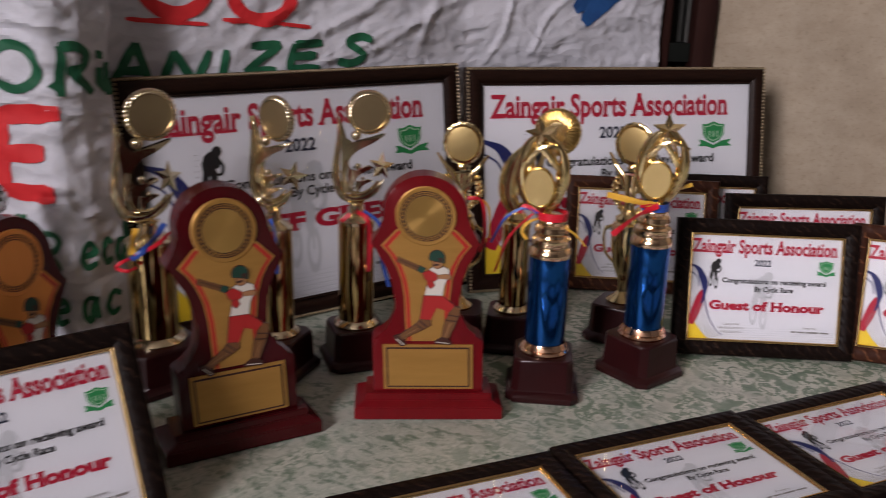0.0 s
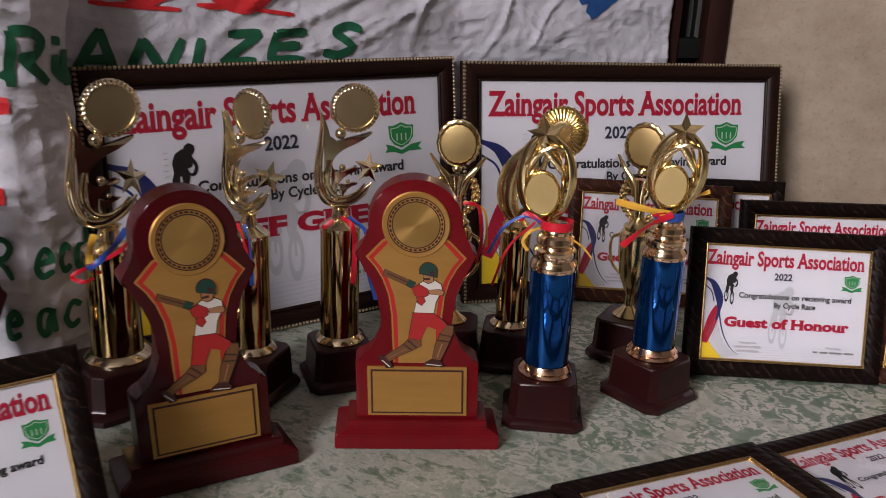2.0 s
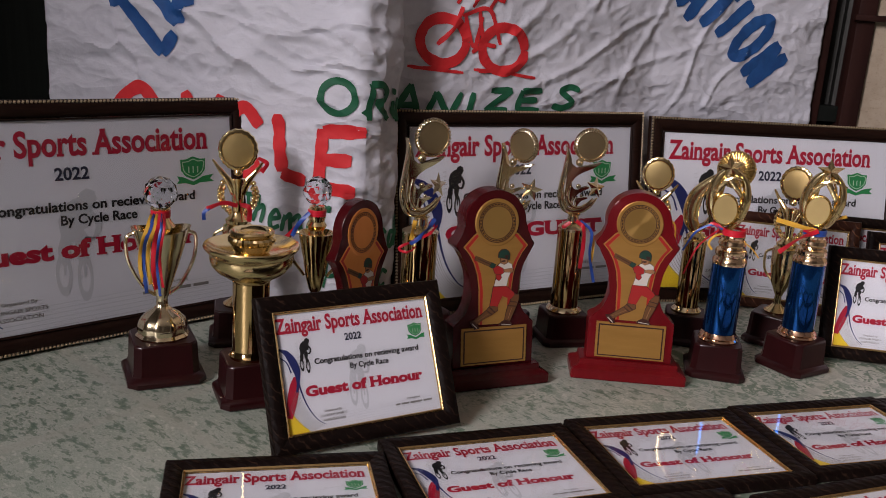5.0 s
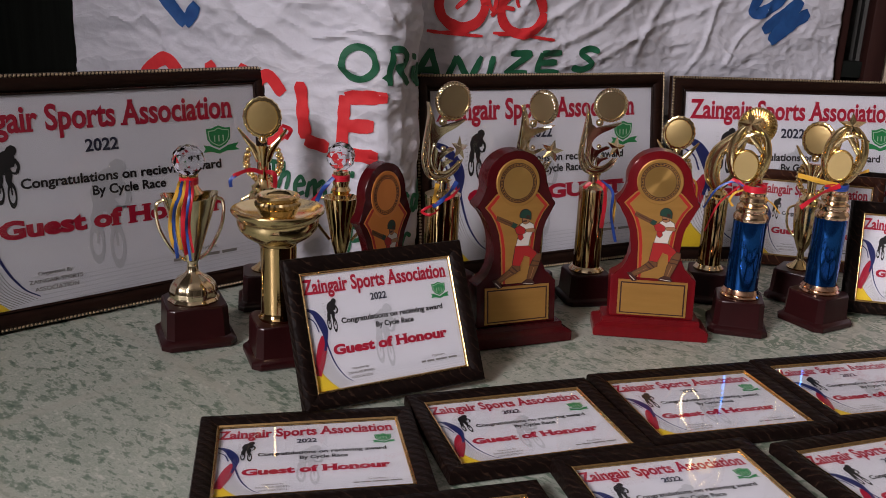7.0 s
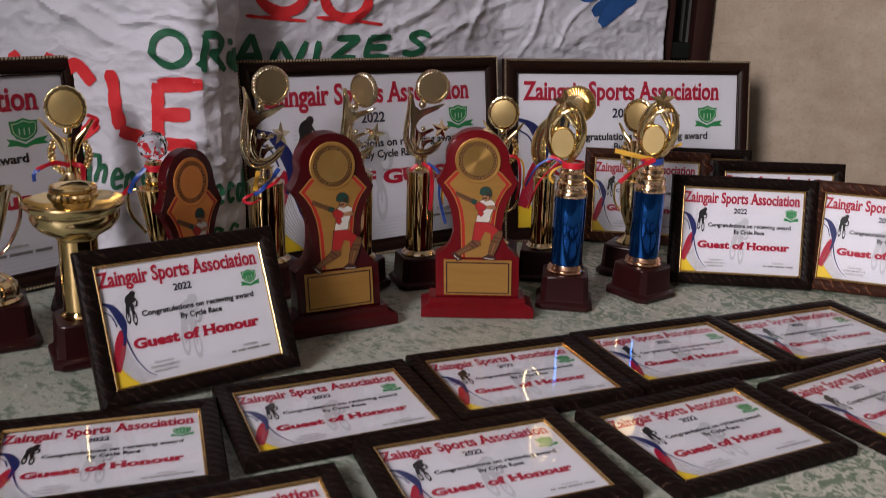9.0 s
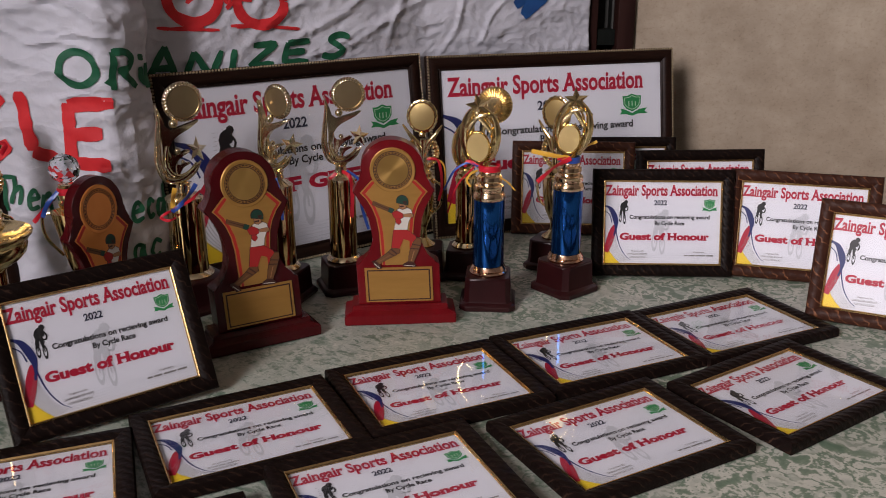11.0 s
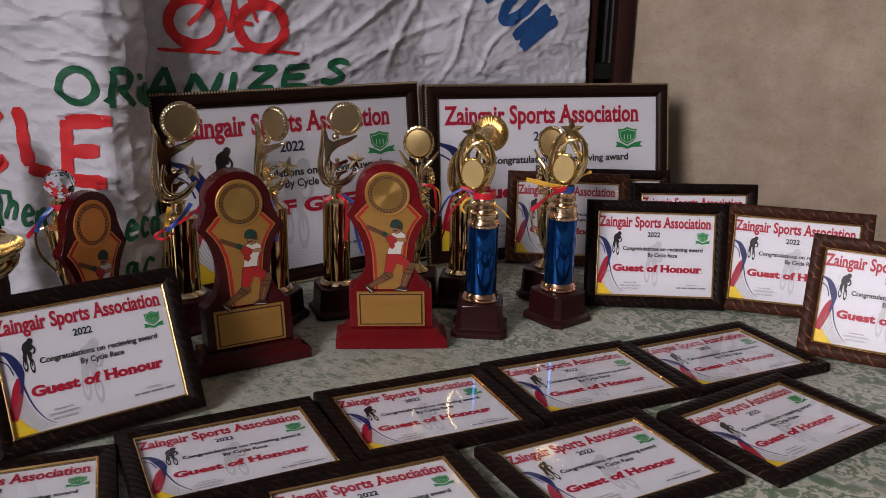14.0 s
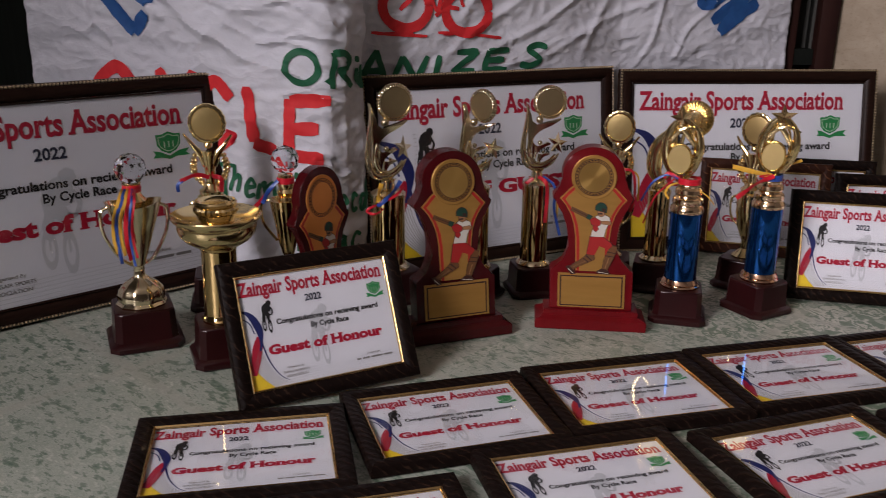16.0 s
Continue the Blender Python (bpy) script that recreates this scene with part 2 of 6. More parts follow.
COVER = cloth_print()
PLASTER = old_plaster()
PAINT = shader("room_paint", (0.12, 0.106, 0.096), 0.9, second=(0.095, 0.084, 0.076), scale=3)
CONCRETE = shader("rough_concrete", (0.26, 0.225, 0.18), 0.95, second=(0.05, 0.042, 0.034), scale=95, mix=0.22, bump=1.0, bump_scale=120)
FLOOR = shader("floor_cement", (0.15, 0.137, 0.124), 0.7, second=(0.20, 0.18, 0.16), scale=4)
CEIL = shader("ceiling_board", (0.40, 0.365, 0.335), 0.9, second=(0.35, 0.32, 0.295), scale=4)
JAMB = shader("stained_window_wood", (0.016, 0.0062, 0.0054), 0.5, second=(0.034, 0.0125, 0.010), scale=30, stretch=(1, 1, 0.1), spec=0.15)
DARK = shader("dark_curtain", (0.004, 0.005, 0.004), 0.8, second=(0.012, 0.014, 0.012), scale=9, stretch=(6, 6, 0.35), spec=0.1)
GREYCLOTH = shader("grey_curtain", (0.10, 0.10, 0.092), 0.8, second=(0.02, 0.02, 0.02), scale=16, stretch=(5, 5, 0.15), spec=0.2)
CLOTH = crumple(shader("white_cotton", (0.575, 0.58, 0.645), 0.9, second=(0.65, 0.655, 0.72), scale=7, bump=0.35, bump_scale=260),
                ((7.0, 0.017, (0.7, 0.7, 1.7), 35), (17.0, 0.0048, (0.6, 0.6, 2.0), -20), (50.0, 0.0013, (1, 1, 1.5), 10)))
RED_PAINT = shader("red_fabric_paint", (0.62, 0.012, 0.02), 0.7, second=(0.72, 0.03, 0.035), scale=40)
GREEN_PAINT = shader("green_fabric_paint", (0.006, 0.085, 0.035), 0.7, second=(0.01, 0.13, 0.06), scale=40)
BLUE_PAINT = shader("blue_fabric_paint", (0.009, 0.055, 0.21), 0.7, second=(0.014, 0.095, 0.30), scale=40)
MOULD_BIG = shader("walnut_moulding", (0.009, 0.004, 0.003), 0.38, second=(0.024, 0.010, 0.0065), scale=30, stretch=(1, 8, 1), spec=0.15)
BEAD = shader("antique_gold_beads", (0.50, 0.40, 0.26), 0.4, metal=0.5, second=(0.30, 0.22, 0.12), scale=150)
# the dark wood's lighter ridge tint puts sparse highlights into the colour
MOULD = carved_wood("carved_dark_moulding", (0.0050, 0.0027, 0.0022), (0.050, 0.027, 0.018), 44)
MOULD_RED = carved_wood("carved_brown_moulding", (0.030, 0.011, 0.0065), (0.25, 0.10, 0.045), 34)
LIP = shader("gilt_lip", (0.80, 0.58, 0.28), 0.27, metal=1.0, second=(0.62, 0.41, 0.17), scale=60)
PAPER = shader("certificate_paper", (0.66, 0.665, 0.715), 0.5, second=(0.71, 0.71, 0.74), scale=4)
INK_RED = shader("red_ink", (0.40, 0.007, 0.034), 0.5)
INK_BLUE = shader("navy_ink", (0.012, 0.02, 0.12), 0.5)
INK_BLACK = shader("black_ink", (0.012, 0.012, 0.013), 0.5)
INK_GREEN = shader("green_ink", (0.02, 0.24, 0.07), 0.5)
INK_YELLOW = shader("yellow_ink", (0.75, 0.55, 0.03), 0.5)
INK_GREY = shader("grey_ink", (0.53, 0.54, 0.57), 0.5)
INK_LINE = shader("fine_grey_ink", (0.22, 0.21, 0.2), 0.5)
INK_PALE = shader("pale_green_ink", (0.45, 0.62, 0.45), 0.5)
INK_SLATE = shader("slate_ink", (0.022, 0.026, 0.05), 0.5)
INKS = [INK_RED, INK_BLUE, INK_BLACK, INK_GREEN, INK_YELLOW, INK_GREY, INK_LINE, INK_PALE, PAPER, INK_SLATE]
GLASS = pane_material("picture_glass")
CRYSTAL = crystal_material()
GOLD = shader("polished_gold_plating", (0.90, 0.70, 0.36), 0.17, metal=1.0, rough_var=0.04, scale=25)
PALE_GOLD = shader("pale_gold_plating", (0.86, 0.73, 0.49), 0.15, metal=1.0, rough_var=0.05, scale=25)
SATIN_GOLD = shader("satin_gold_disc", (0.45, 0.35, 0.20), 0.34, metal=0.9, second=(0.39, 0.29, 0.16), scale=14, bump=0.02, bump_scale=300)
YELLOW_SATIN = shader("yellow_satin_disc", (0.74, 0.56, 0.25), 0.32, metal=0.85, second=(0.64, 0.47, 0.20), scale=14, bump=0.16, bump_scale=700)
ROSE_GOLD = shader("rose_gold_plating", (0.95, 0.69, 0.44), 0.15, metal=1.0, rough_var=0.04, scale=25)
COPPER = shader("copper_ring", (0.80, 0.52, 0.36), 0.15, metal=1.0, rough_var=0.05, scale=30)
BRONZE = shader("dark_gold_tube", (0.68, 0.48, 0.22), 0.07, metal=1.0, rough_var=0.03, scale=10)
BLUE_METAL = shader("blue_anodised_tube", (0.011, 0.078, 0.29), 0.09, metal=0.9, rough_var=0.015, scale=10)
MAROON = shader("maroon_lacquer", (0.015, 0.0026, 0.003), 0.3, second=(0.028, 0.0044, 0.0052), scale=14, coat=0.12, spec=0.3, bump=0.1, bump_scale=60)
RED_WOOD = shader("red_lacquered_wood", (0.095, 0.0028, 0.0055), 0.28, second=(0.19, 0.006, 0.010), scale=14, coat=0.08, spec=0.25, stretch=(1, 1, 0.3))
RED_DARK = shader("dark_red_lacquered_wood", (0.036, 0.0022, 0.0032), 0.26, second=(0.070, 0.004, 0.006), scale=9, coat=0.15, spec=0.25, stretch=(1, 1, 0.3))
PLATE = shader("brushed_gold_plate", (0.56, 0.305, 0.08), 0.38, metal=0.55, second=(0.44, 0.23, 0.055), scale=8, stretch=(1, 1, 6))
PLATE_DISC = brushed_round(shader("spun_gold_disc", (0.62, 0.37, 0.11), 0.30, metal=0.8, second=(0.52, 0.31, 0.10), scale=10))
PLATE_OLD = shader("amber_gold_plate", (0.80, 0.32, 0.08), 0.32, metal=0.5, second=(0.62, 0.21, 0.045), scale=8, stretch=(1, 1, 0.3))
LINE_DARK = shader("printed_dark_line", (0.045, 0.013, 0.008), 0.5)
LINE_RED = shader("printed_red_line", (0.42, 0.02, 0.014), 0.4)
TINT_WHITE = shader("printed_white", (0.62, 0.58, 0.52), 0.5)
TINT_TAN = shader("printed_tan", (0.14, 0.06, 0.02), 0.5)
TINT_SKIN = shader("printed_ochre", (0.33, 0.16, 0.07), 0.5)
TINT_GREEN = shader("printed_bottle_green", (0.008, 0.045, 0.03), 0.5)
TINT_RED = shader("printed_red", (0.36, 0.015, 0.015), 0.5)
RIB_RED = shader("red_satin_ribbon", (0.6, 0.012, 0.03), 0.35)
RIB_BLUE = shader("blue_satin_ribbon", (0.03, 0.08, 0.36), 0.35)
RIB_YELLOW = shader("yellow_satin_ribbon", (0.75, 0.42, 0.05), 0.35)


# ---- building helpers ----
def part(name, bm, material, parent=None, label="", smooth=True, recalc=True):
    """One mesh object out of a bmesh, under a thing or a part."""
    if recalc:
        bmesh.ops.recalc_face_normals(bm, faces=bm.faces)
    me = bpy.data.meshes.new(name)
    bm.to_mesh(me)
    bm.free()
    for m in material if isinstance(material, list) else [material]:
        me.materials.append(m)
    if smooth:
        me.shade_smooth()
        me.set_sharp_from_angle(angle=radians(35))
    ob = new(name, me)
    if parent:
        ob.parent = parent
    if label:
        tagged(ob, label=label)
    return ob


def thing(name, m, label, category, group="", kind=""):
    ob = new(name)
    ob.empty_display_size = 0.05
    ob.matrix_world = m
    return tagged(ob, label, category, group, kind)


def box(bm, x0, x1, y0, y1, z0, z1, mat=0, bevel=0.0):
    vs = [bm.verts.new(p) for p in ((x0, y0, z0), (x1, y0, z0), (x1, y1, z0), (x0, y1, z0), (x0, y0, z1), (x1, y0, z1), (x1, y1, z1), (x0, y1, z1))]
    fs = [bm.faces.new([vs[i] for i in q]) for q in ((3, 2, 1, 0), (4, 5, 6, 7), (0, 1, 5, 4), (1, 2, 6, 5), (2, 3, 7, 6), (3, 0, 4, 7))]
    for f in fs:
        f.material_index = mat
    if bevel:
        edges = list({e for f in fs for e in f.edges})
        bmesh.ops.bevel(bm, geom=edges, offset=bevel, segments=2, affect="EDGES", profile=0.6)
    return bm


def lathe(bm, profile, at=(0, 0, 0), seg=32, m=None, mat=0, scallop=0.0, lobes=0):
    """Turn a profile of (radius, height) about z; scallop: pleats on the rim."""
    m = m or Matrix.Translation(at)
    rows = []
    for r, z in profile:
        if r < 1e-5:
            rows.append([bm.verts.new(m @ Vector((0, 0, z)))])
            continue
        ring = []
        for k in range(seg):
            a = 2 * math.pi * k / seg
            rr = r * (1 + (scallop * math.cos(lobes * a) if lobes else 0))
            ring.append(bm.verts.new(m @ Vector((rr * math.cos(a), rr * math.sin(a), z))))
        rows.append(ring)
    for a, b in zip(rows, rows[1:]):
        for k in range(seg):
            j = (k + 1) % seg
            if len(a) == 1 and len(b) == 1:
                continue
            q = [a[0], b[k], b[j]] if len(a) == 1 else [a[k], a[j], b[0]] if len(b) == 1 else [a[k], a[j], b[j], b[k]]
            bm.faces.new(q).material_index = mat
    return bm


def spline(points, n):
    """Smooth curve through points (Catmull-Rom)."""
    p = [Vector(q) for q in points]
    p = [2 * p[0] - p[1], *p, 2 * p[-1] - p[-2]]
    out = []
    for i in range(1, len(p) - 2):
        for k in range(n):
            t = k / n
            a, b, c, d = p[i - 1:i + 3]
            out.append(0.5 * (2 * b + (c - a) * t + (2 * a - 5 * b + 4 * c - d) * t * t + (3 * b - a - 3 * c + d) * t ** 3))
    return out + [p[-2]]


def sweep(bm, points, width, thick=None, n=6, seg=8, mat=0, side=None):
    """A tapering, rounded bar along a curve; width and thick are functions of 0..1 or numbers."""
    pts = spline(points, n)
    wf = width if callable(width) else (lambda t: width)
    tf = thick if callable(thick) else (lambda t: thick) if thick else wf
    rings = []
    for i, p in enumerate(pts):
        d = (pts[min(i + 1, len(pts) - 1)] - pts[max(i - 1, 0)]).normalized()
        s = Vector(side) if side else Vector((0, 1, 0))
        s = (s - d * s.dot(d)).normalized()
        u = d.cross(s)
        t = i / (len(pts) - 1)
        rings.append([bm.verts.new(p + u * wf(t) * math.cos(2 * math.pi * k / seg) + s * tf(t) * math.sin(2 * math.pi * k / seg)) for k in range(seg)])
    for a, b in zip(rings, rings[1:]):
        for k in range(seg):
            j = (k + 1) % seg
            bm.faces.new((a[k], a[j], b[j], b[k])).material_index = mat
    for r in (rings[0], rings[-1]):
        bm.faces.new(r).material_index = mat
    return bm


def plate(bm, outline, z0, z1, m=None, mat=0, bevel=0.0):
    """A flat piece with the given outline (x, y), from z0 to z1, set by m."""
    m = m or Matrix()
    lo = [bm.verts.new(m @ Vector((x, y, z0))) for x, y in outline]
    hi = [bm.verts.new(m @ Vector((x, y, z1))) for x, y in outline]
    fs = [bm.faces.new(hi), bm.faces.new(lo[::-1])]
    k = len(lo)
    for i in range(k):
        fs.append(bm.faces.new((lo[i], lo[(i + 1) % k], hi[(i + 1) % k], hi[i])))
    for f in fs:
        f.material_index = mat
    if bevel:
        bmesh.ops.bevel(bm, geom=list(fs[0].edges), offset=bevel, segments=2, affect="EDGES", profile=0.6)
    return bm


def sheet(bm, outline, z, mat=0, m=None):
    m = m or Matrix()
    f = bm.faces.new([bm.verts.new(m @ Vector((x, y, z))) for x, y in outline])
    f.normal_update()
    f.material_index = mat
    return bm


def disc_outline(cx, cy, rx, ry=None, n=28, a0=0.0, a1=360.0):
    ry = ry or rx
    return [(cx + rx * math.cos(radians(a0 + (a1 - a0) * k / n)), cy + ry * math.sin(radians(a0 + (a1 - a0) * k / n))) for k in range(n if a1 - a0 >= 360 else n + 1)]


def ring_sheet(bm, cx, cy, r0, r1, z, mat=0, n=36, a0=0.0, a1=360.0, sy=1.0):
    for k in range(n):
        a, b = (radians(a0 + (a1 - a0) * (k + i) / n) for i in (0, 1))
        q = [(cx + r * math.cos(t), cy + sy * r * math.sin(t), z) for r, t in ((r0, a), (r1, a), (r1, b), (r0, b))]
        bm.faces.new([bm.verts.new(p) for p in q]).material_index = mat


def band(bm, points, width, z, mat=0, n=8):
    """A flat painted stroke along a curve in the plane."""
    pts = spline([(*p, 0) for p in points], n)
    wf = width if callable(width) else (lambda t: width)
    old = None
    for i, p in enumerate(pts):
        d = (pts[min(i + 1, len(pts) - 1)] - pts[max(i - 1, 0)]).normalized()
        s = Vector((-d.y, d.x, 0)) * wf(i / (len(pts) - 1)) / 2
        row = [bm.verts.new((p.x + s.x, p.y + s.y, z)), bm.verts.new((p.x - s.x, p.y - s.y, z))]
        if old:
            bm.faces.new((old[0], old[1], row[1], row[0])).material_index = mat
        old = row


def star(bm, m, r, thick, mat=0, inner=0.42):
    """A five-pointed star with a ridged face on both sides."""
    rim = []
    for k in range(10):
        a = radians(90 + 36 * k)
        rr = r if k % 2 == 0 else r * inner
        rim.append(bm.verts.new(m @ Vector((rr * math.cos(a), rr * math.sin(a), 0))))
    for z in (thick, -thick):
        c = bm.verts.new(m @ Vector((0, 0, z)))
        for k in range(10):
            bm.faces.new((rim[k], rim[(k + 1) % 10], c)).material_index = mat
    return bm


LETTERS = {}


def slabs(vs, fs, bold):
    """Slab serifs on the straight feet and heads of stems."""
    used = {}
    for f in fs:
        for a, b in zip(f, f[1:] + f[:1]):
            used.setdefault(frozenset((a, b)), []).append(f)
    for pair, owners in used.items():
        if len(owners) > 1 or len(pair) < 2:
            continue
        a, b = (vs[i] for i in pair)
        y = (a.y + b.y) / 2
        if abs(a.y - b.y) > 0.004 or not 0.05 < abs(a.x - b.x) < 0.4:
            continue
        mid = sum(vs[i].y for i in owners[0]) / len(owners[0])
        foot = mid > y
        if foot and abs(y + bold) > 0.02 or not foot and min(abs(y - bold - h) for h in (0.69, 0.5, 0.72, 0.53)) > 0.03:
            continue
        xa, xb = min(a.x, b.x) - 0.055, max(a.x, b.x) + 0.055
        yield (xa, xb, y, y + 0.075) if foot else (xa, xb, y - 0.075, y)


def lettering(bm, words, x0, x1, y0, y1, z, mat, bold=0.0, serif=False):
    """Set words in the built-in font so that capitals fill the box; descenders hang below it."""
    key = (words, bold)
    if key not in LETTERS:
        cu = bpy.data.curves.new("type", "FONT")
        cu.body, cu.size, cu.offset, cu.resolution_u = words, 1.0, bold, 3
        ob = bpy.data.objects.new("type", cu)
        scene.collection.objects.link(ob)
        bpy.context.view_layer.update()
        me = bpy.data.meshes.new_from_object(ob.evaluated_get(bpy.context.evaluated_depsgraph_get()))
        LETTERS[key] = ([v.co.copy() for v in me.vertices], [tuple(p.vertices) for p in me.polygons])
        bpy.data.objects.remove(ob)
        bpy.data.curves.remove(cu)
        bpy.data.meshes.remove(me)
    vs, fs = LETTERS[key]
    xa, xb = min(v.x for v in vs), max(v.x for v in vs)
    cap = 0.69 + bold
    made = [bm.verts.new((x0 + (v.x - xa) / (xb - xa) * (x1 - x0), y0 + (v.y + bold) / (cap + bold) * (y1 - y0), z)) for v in vs]
    for f in fs:
        bm.faces.new([made[i] for i in f]).material_index = mat
    if serif:
        fx, fy = (x1 - x0) / (xb - xa), (y1 - y0) / (cap + bold)
        for a, b, c, d in slabs(vs, fs, bold):
            q = [bm.verts.new((x0 + (x - xa) * fx, y0 + (y + bold) * fy, z + 0.00005)) for x, y in ((a, c), (b, c), (b, d), (a, d))]
            bm.faces.new(q).material_index = mat


# ---- room ----
def wall(name, a, b, z0, z1, thick, material, label):
    """A straight upright wall from a to b in plan; its thickness lies on the left of a to b."""
    bm = bmesh.new()
    a, b = Vector(a), Vector(b)
    box(bm, 0, (b - a).length, 0, thick, z0, z1)
    ob = part(name, bm, material, smooth=False)
    ob.matrix_world = pose(a.x, a.y, 0, 0, 0, math.degrees(math.atan2(b.y - a.y, b.x - a.x)))
    return tagged(ob, label, "wall", kind="structure")


bm = bmesh.new()
box(bm, -4.0, 4.0, -3.8, 3.4, -0.1, 0.0)
tagged(part("floor", bm, FLOOR, smooth=False), "bare grey cement floor of the room", "floor", kind="structure")
bm = bmesh.new()
box(bm, -4.0, 4.0, -3.8, 3.4, 4.3, 4.4)
tagged(part("ceiling", bm, CEIL, smooth=False), "plain off-white boarded ceiling", "ceiling", kind="structure")
wall("wall_south_1", (-4.0, -3.65), (4.0, -3.65), 0, 2.4, 0.15, PAINT, "plain painted wall behind the viewer")
wall("wall_south_2", (-1.45, -3.65), (4.0, -3.65), 2.4, 4.3, 0.15, PAINT, "plain painted wall beside the high window")
wall("wall_south_3", (-4.0, -3.65), (-1.45, -3.65), 4.2, 4.3, 0.15, PAINT, "plain painted wall above the high window")
# two added, unseen walls; their corner hides part of the lamp from the left end
wall("shading_wall_west_1", (-1.92, 1.45), (-1.92, -1.5), 0, 4.3, 0.15, PAINT, "plain unseen side wall added to keep light off the table's left")
wall("shading_wall_west_2", (-3.82, -1.5), (-1.70, -1.5), 0, 4.3, 0.15, PAINT, "plain unseen wall stub added to cut the lamp from the left")
wall("wall_west_3", (-3.82, -1.35), (-3.82, -3.65), 0, 4.3, 0.15, PAINT, "plain painted side wall near the corner")
wall("wall_east", (3.82, -3.65), (3.82, 3.4), 0, 4.3, 0.15, PAINT, "plain painted side wall")

# plastered wall to the right of the window, with its rough band of concrete above
WALL_YAW = -8.0
wall("wall_north_east", (0.491, 1.852), (4.0, 1.852 - 3.509 * math.tan(radians(8))), 0, 4.3, 0.15, PLASTER, "beige plastered wall with stains, beside the window")
bm = bmesh.new()
nx, nz = 200, 60
grid = []
for i in range(nx + 1):
    row = []
    for k in range(nz + 1):
        x, z = 0.052 + 1.2 * i / nx, 1.309 + 0.34 * k / nz
        e = min(k, nz - k, i, nx - i)
        d = 0.018 + 0.026 * noise.noise((x * 40 + 3.3, z * 40, 1.0)) + 0.020 * noise.noise((x * 71, z * 71 + 1.7, 5.0))
        zz = z + (0.008 * noise.noise((x * 25, 3.0, 7.0)) if k == 0 else 0)
        row.append(bm.verts.new((x, -d if e else 0.004, zz)))
    grid.append(row)
for i in range(nx):
    for k in range(nz):
        bm.faces.new((grid[i][k], grid[i + 1][k], grid[i + 1][k + 1], grid[i][k + 1]))
lint = part("concrete_band", bm, CONCRETE)
lint.matrix_world = pose(0.491, 1.852, 0, 0, 0, WALL_YAW)
tagged(lint, "rough grey concrete band above the plaster", "lintel", kind="structure")

# the window wall behind the banner: dark curtain, grey curtain, stained jamb
wall("wall_north", (-0.56, 1.30), (0.60, 2.111), 0, 4.3, 0.12, DARK, "dark curtained window behind the banner")
wall("wall_north_west", (-4.0, 1.37), (-0.56, 1.30), 0, 4.3, 0.12, DARK, "dark curtained opening beside the banner")


def window_frame():
    w = thing("window_1", pose(0.491, 1.846, TOP, 0, 0, 8.0), "dark stained wooden window frame with a grey curtain behind", "window", kind="structure")
    bm = bmesh.new()
    box(bm, -0.040, 0.0, -0.012, 0.030, -0.7, 1.6, bevel=0.004)
    part("window_jamb", bm, JAMB, w)
    bm = bmesh.new()
    box(bm, -0.30, -0.040, 0.005, 0.045, 0.360, 0.396, bevel=0.003)
    part("window_sill", bm, DARK, w, "black lower rail")
    bm = bmesh.new()
    box(bm, -0.108, -0.084, 0.0, 0.05, 0.26, 1.6, bevel=0.003)
    part("window_stile", bm, JAMB, w)
    bm = bmesh.new()
    prev = None
    for i in range(41):
        x = -0.30 + 0.298 * i / 40
        y = 0.060 + 0.010 * math.sin(x * 160) + 0.006 * noise.noise((x * 40, 0, 0))
        row = [bm.verts.new((x, y, z)) for z in (0.26, 0.9, 1.6)]
        if prev:
            for k in (0, 1):
                bm.faces.new((prev[k], row[k], row[k + 1], prev[k + 1]))
        prev = row
    part("curtain", bm, GREYCLOTH, w, "grey pleated curtain")
    bm = bmesh.new()
    box(bm, -0.05, 0.045, -0.03, -0.012, 0.583, 0.596, bevel=0.003)
    part("catch_bar", bm, JAMB, w, "dark iron catch bar")
    return w


window_frame()

# ---- table ----
table = thing("table", pose(0, 0, 0), "long table under a faded grey-green floral plastic cover", "table")
bm = bmesh.new()
nx, ny = 150, 110
X0, X1, Y0, Y1 = -1.75, 1.75, 0.02, 1.80
# the back edge follows the wall line
def back(x):
    return 1.085 if x < -0.47 else 1.17 + (x + 0.43) * 0.722 if x < 0.44 else 1.80 - (x - 0.44) * 0.14


vs = []
for i in range(nx + 1):
    x = X0 + (X1 - X0) * i / nx
    col = []
    for k in range(ny + 1):
        y = Y0 + (back(x) - Y0) * k / ny
        h = 0.0012 * noise.noise((x * 5, y * 5, 0)) + 0.0008 * noise.noise((x * 17, y * 13, 3))
        col.append(bm.verts.new((x, y, TOP - 0.0012 + h)))
    vs.append(col)
for i in range(nx):
    for k in range(ny):
        bm.faces.new((vs[i][k], vs[i + 1][k], vs[i + 1][k + 1], vs[i][k + 1]))
for i in range(nx):
    a, b = vs[i][0], vs[i + 1][0]
    lo = [bm.verts.new((v.co.x, Y0 - 0.012 + 0.012 * noise.noise((v.co.x * 9, 0, 0)), TOP - 0.28)) for v in (a, b)]
    bm.faces.new((a, lo[0], lo[1], b))
part("table_cover", bm, COVER, table, "grey-green floral plastic sheet")
bm = bmesh.new()
box(bm, -1.7, 1.7, 0.05, 1.1, TOP - 0.035, TOP - 0.006)
part("tabletop", bm, JAMB, table, "dark wooden top")
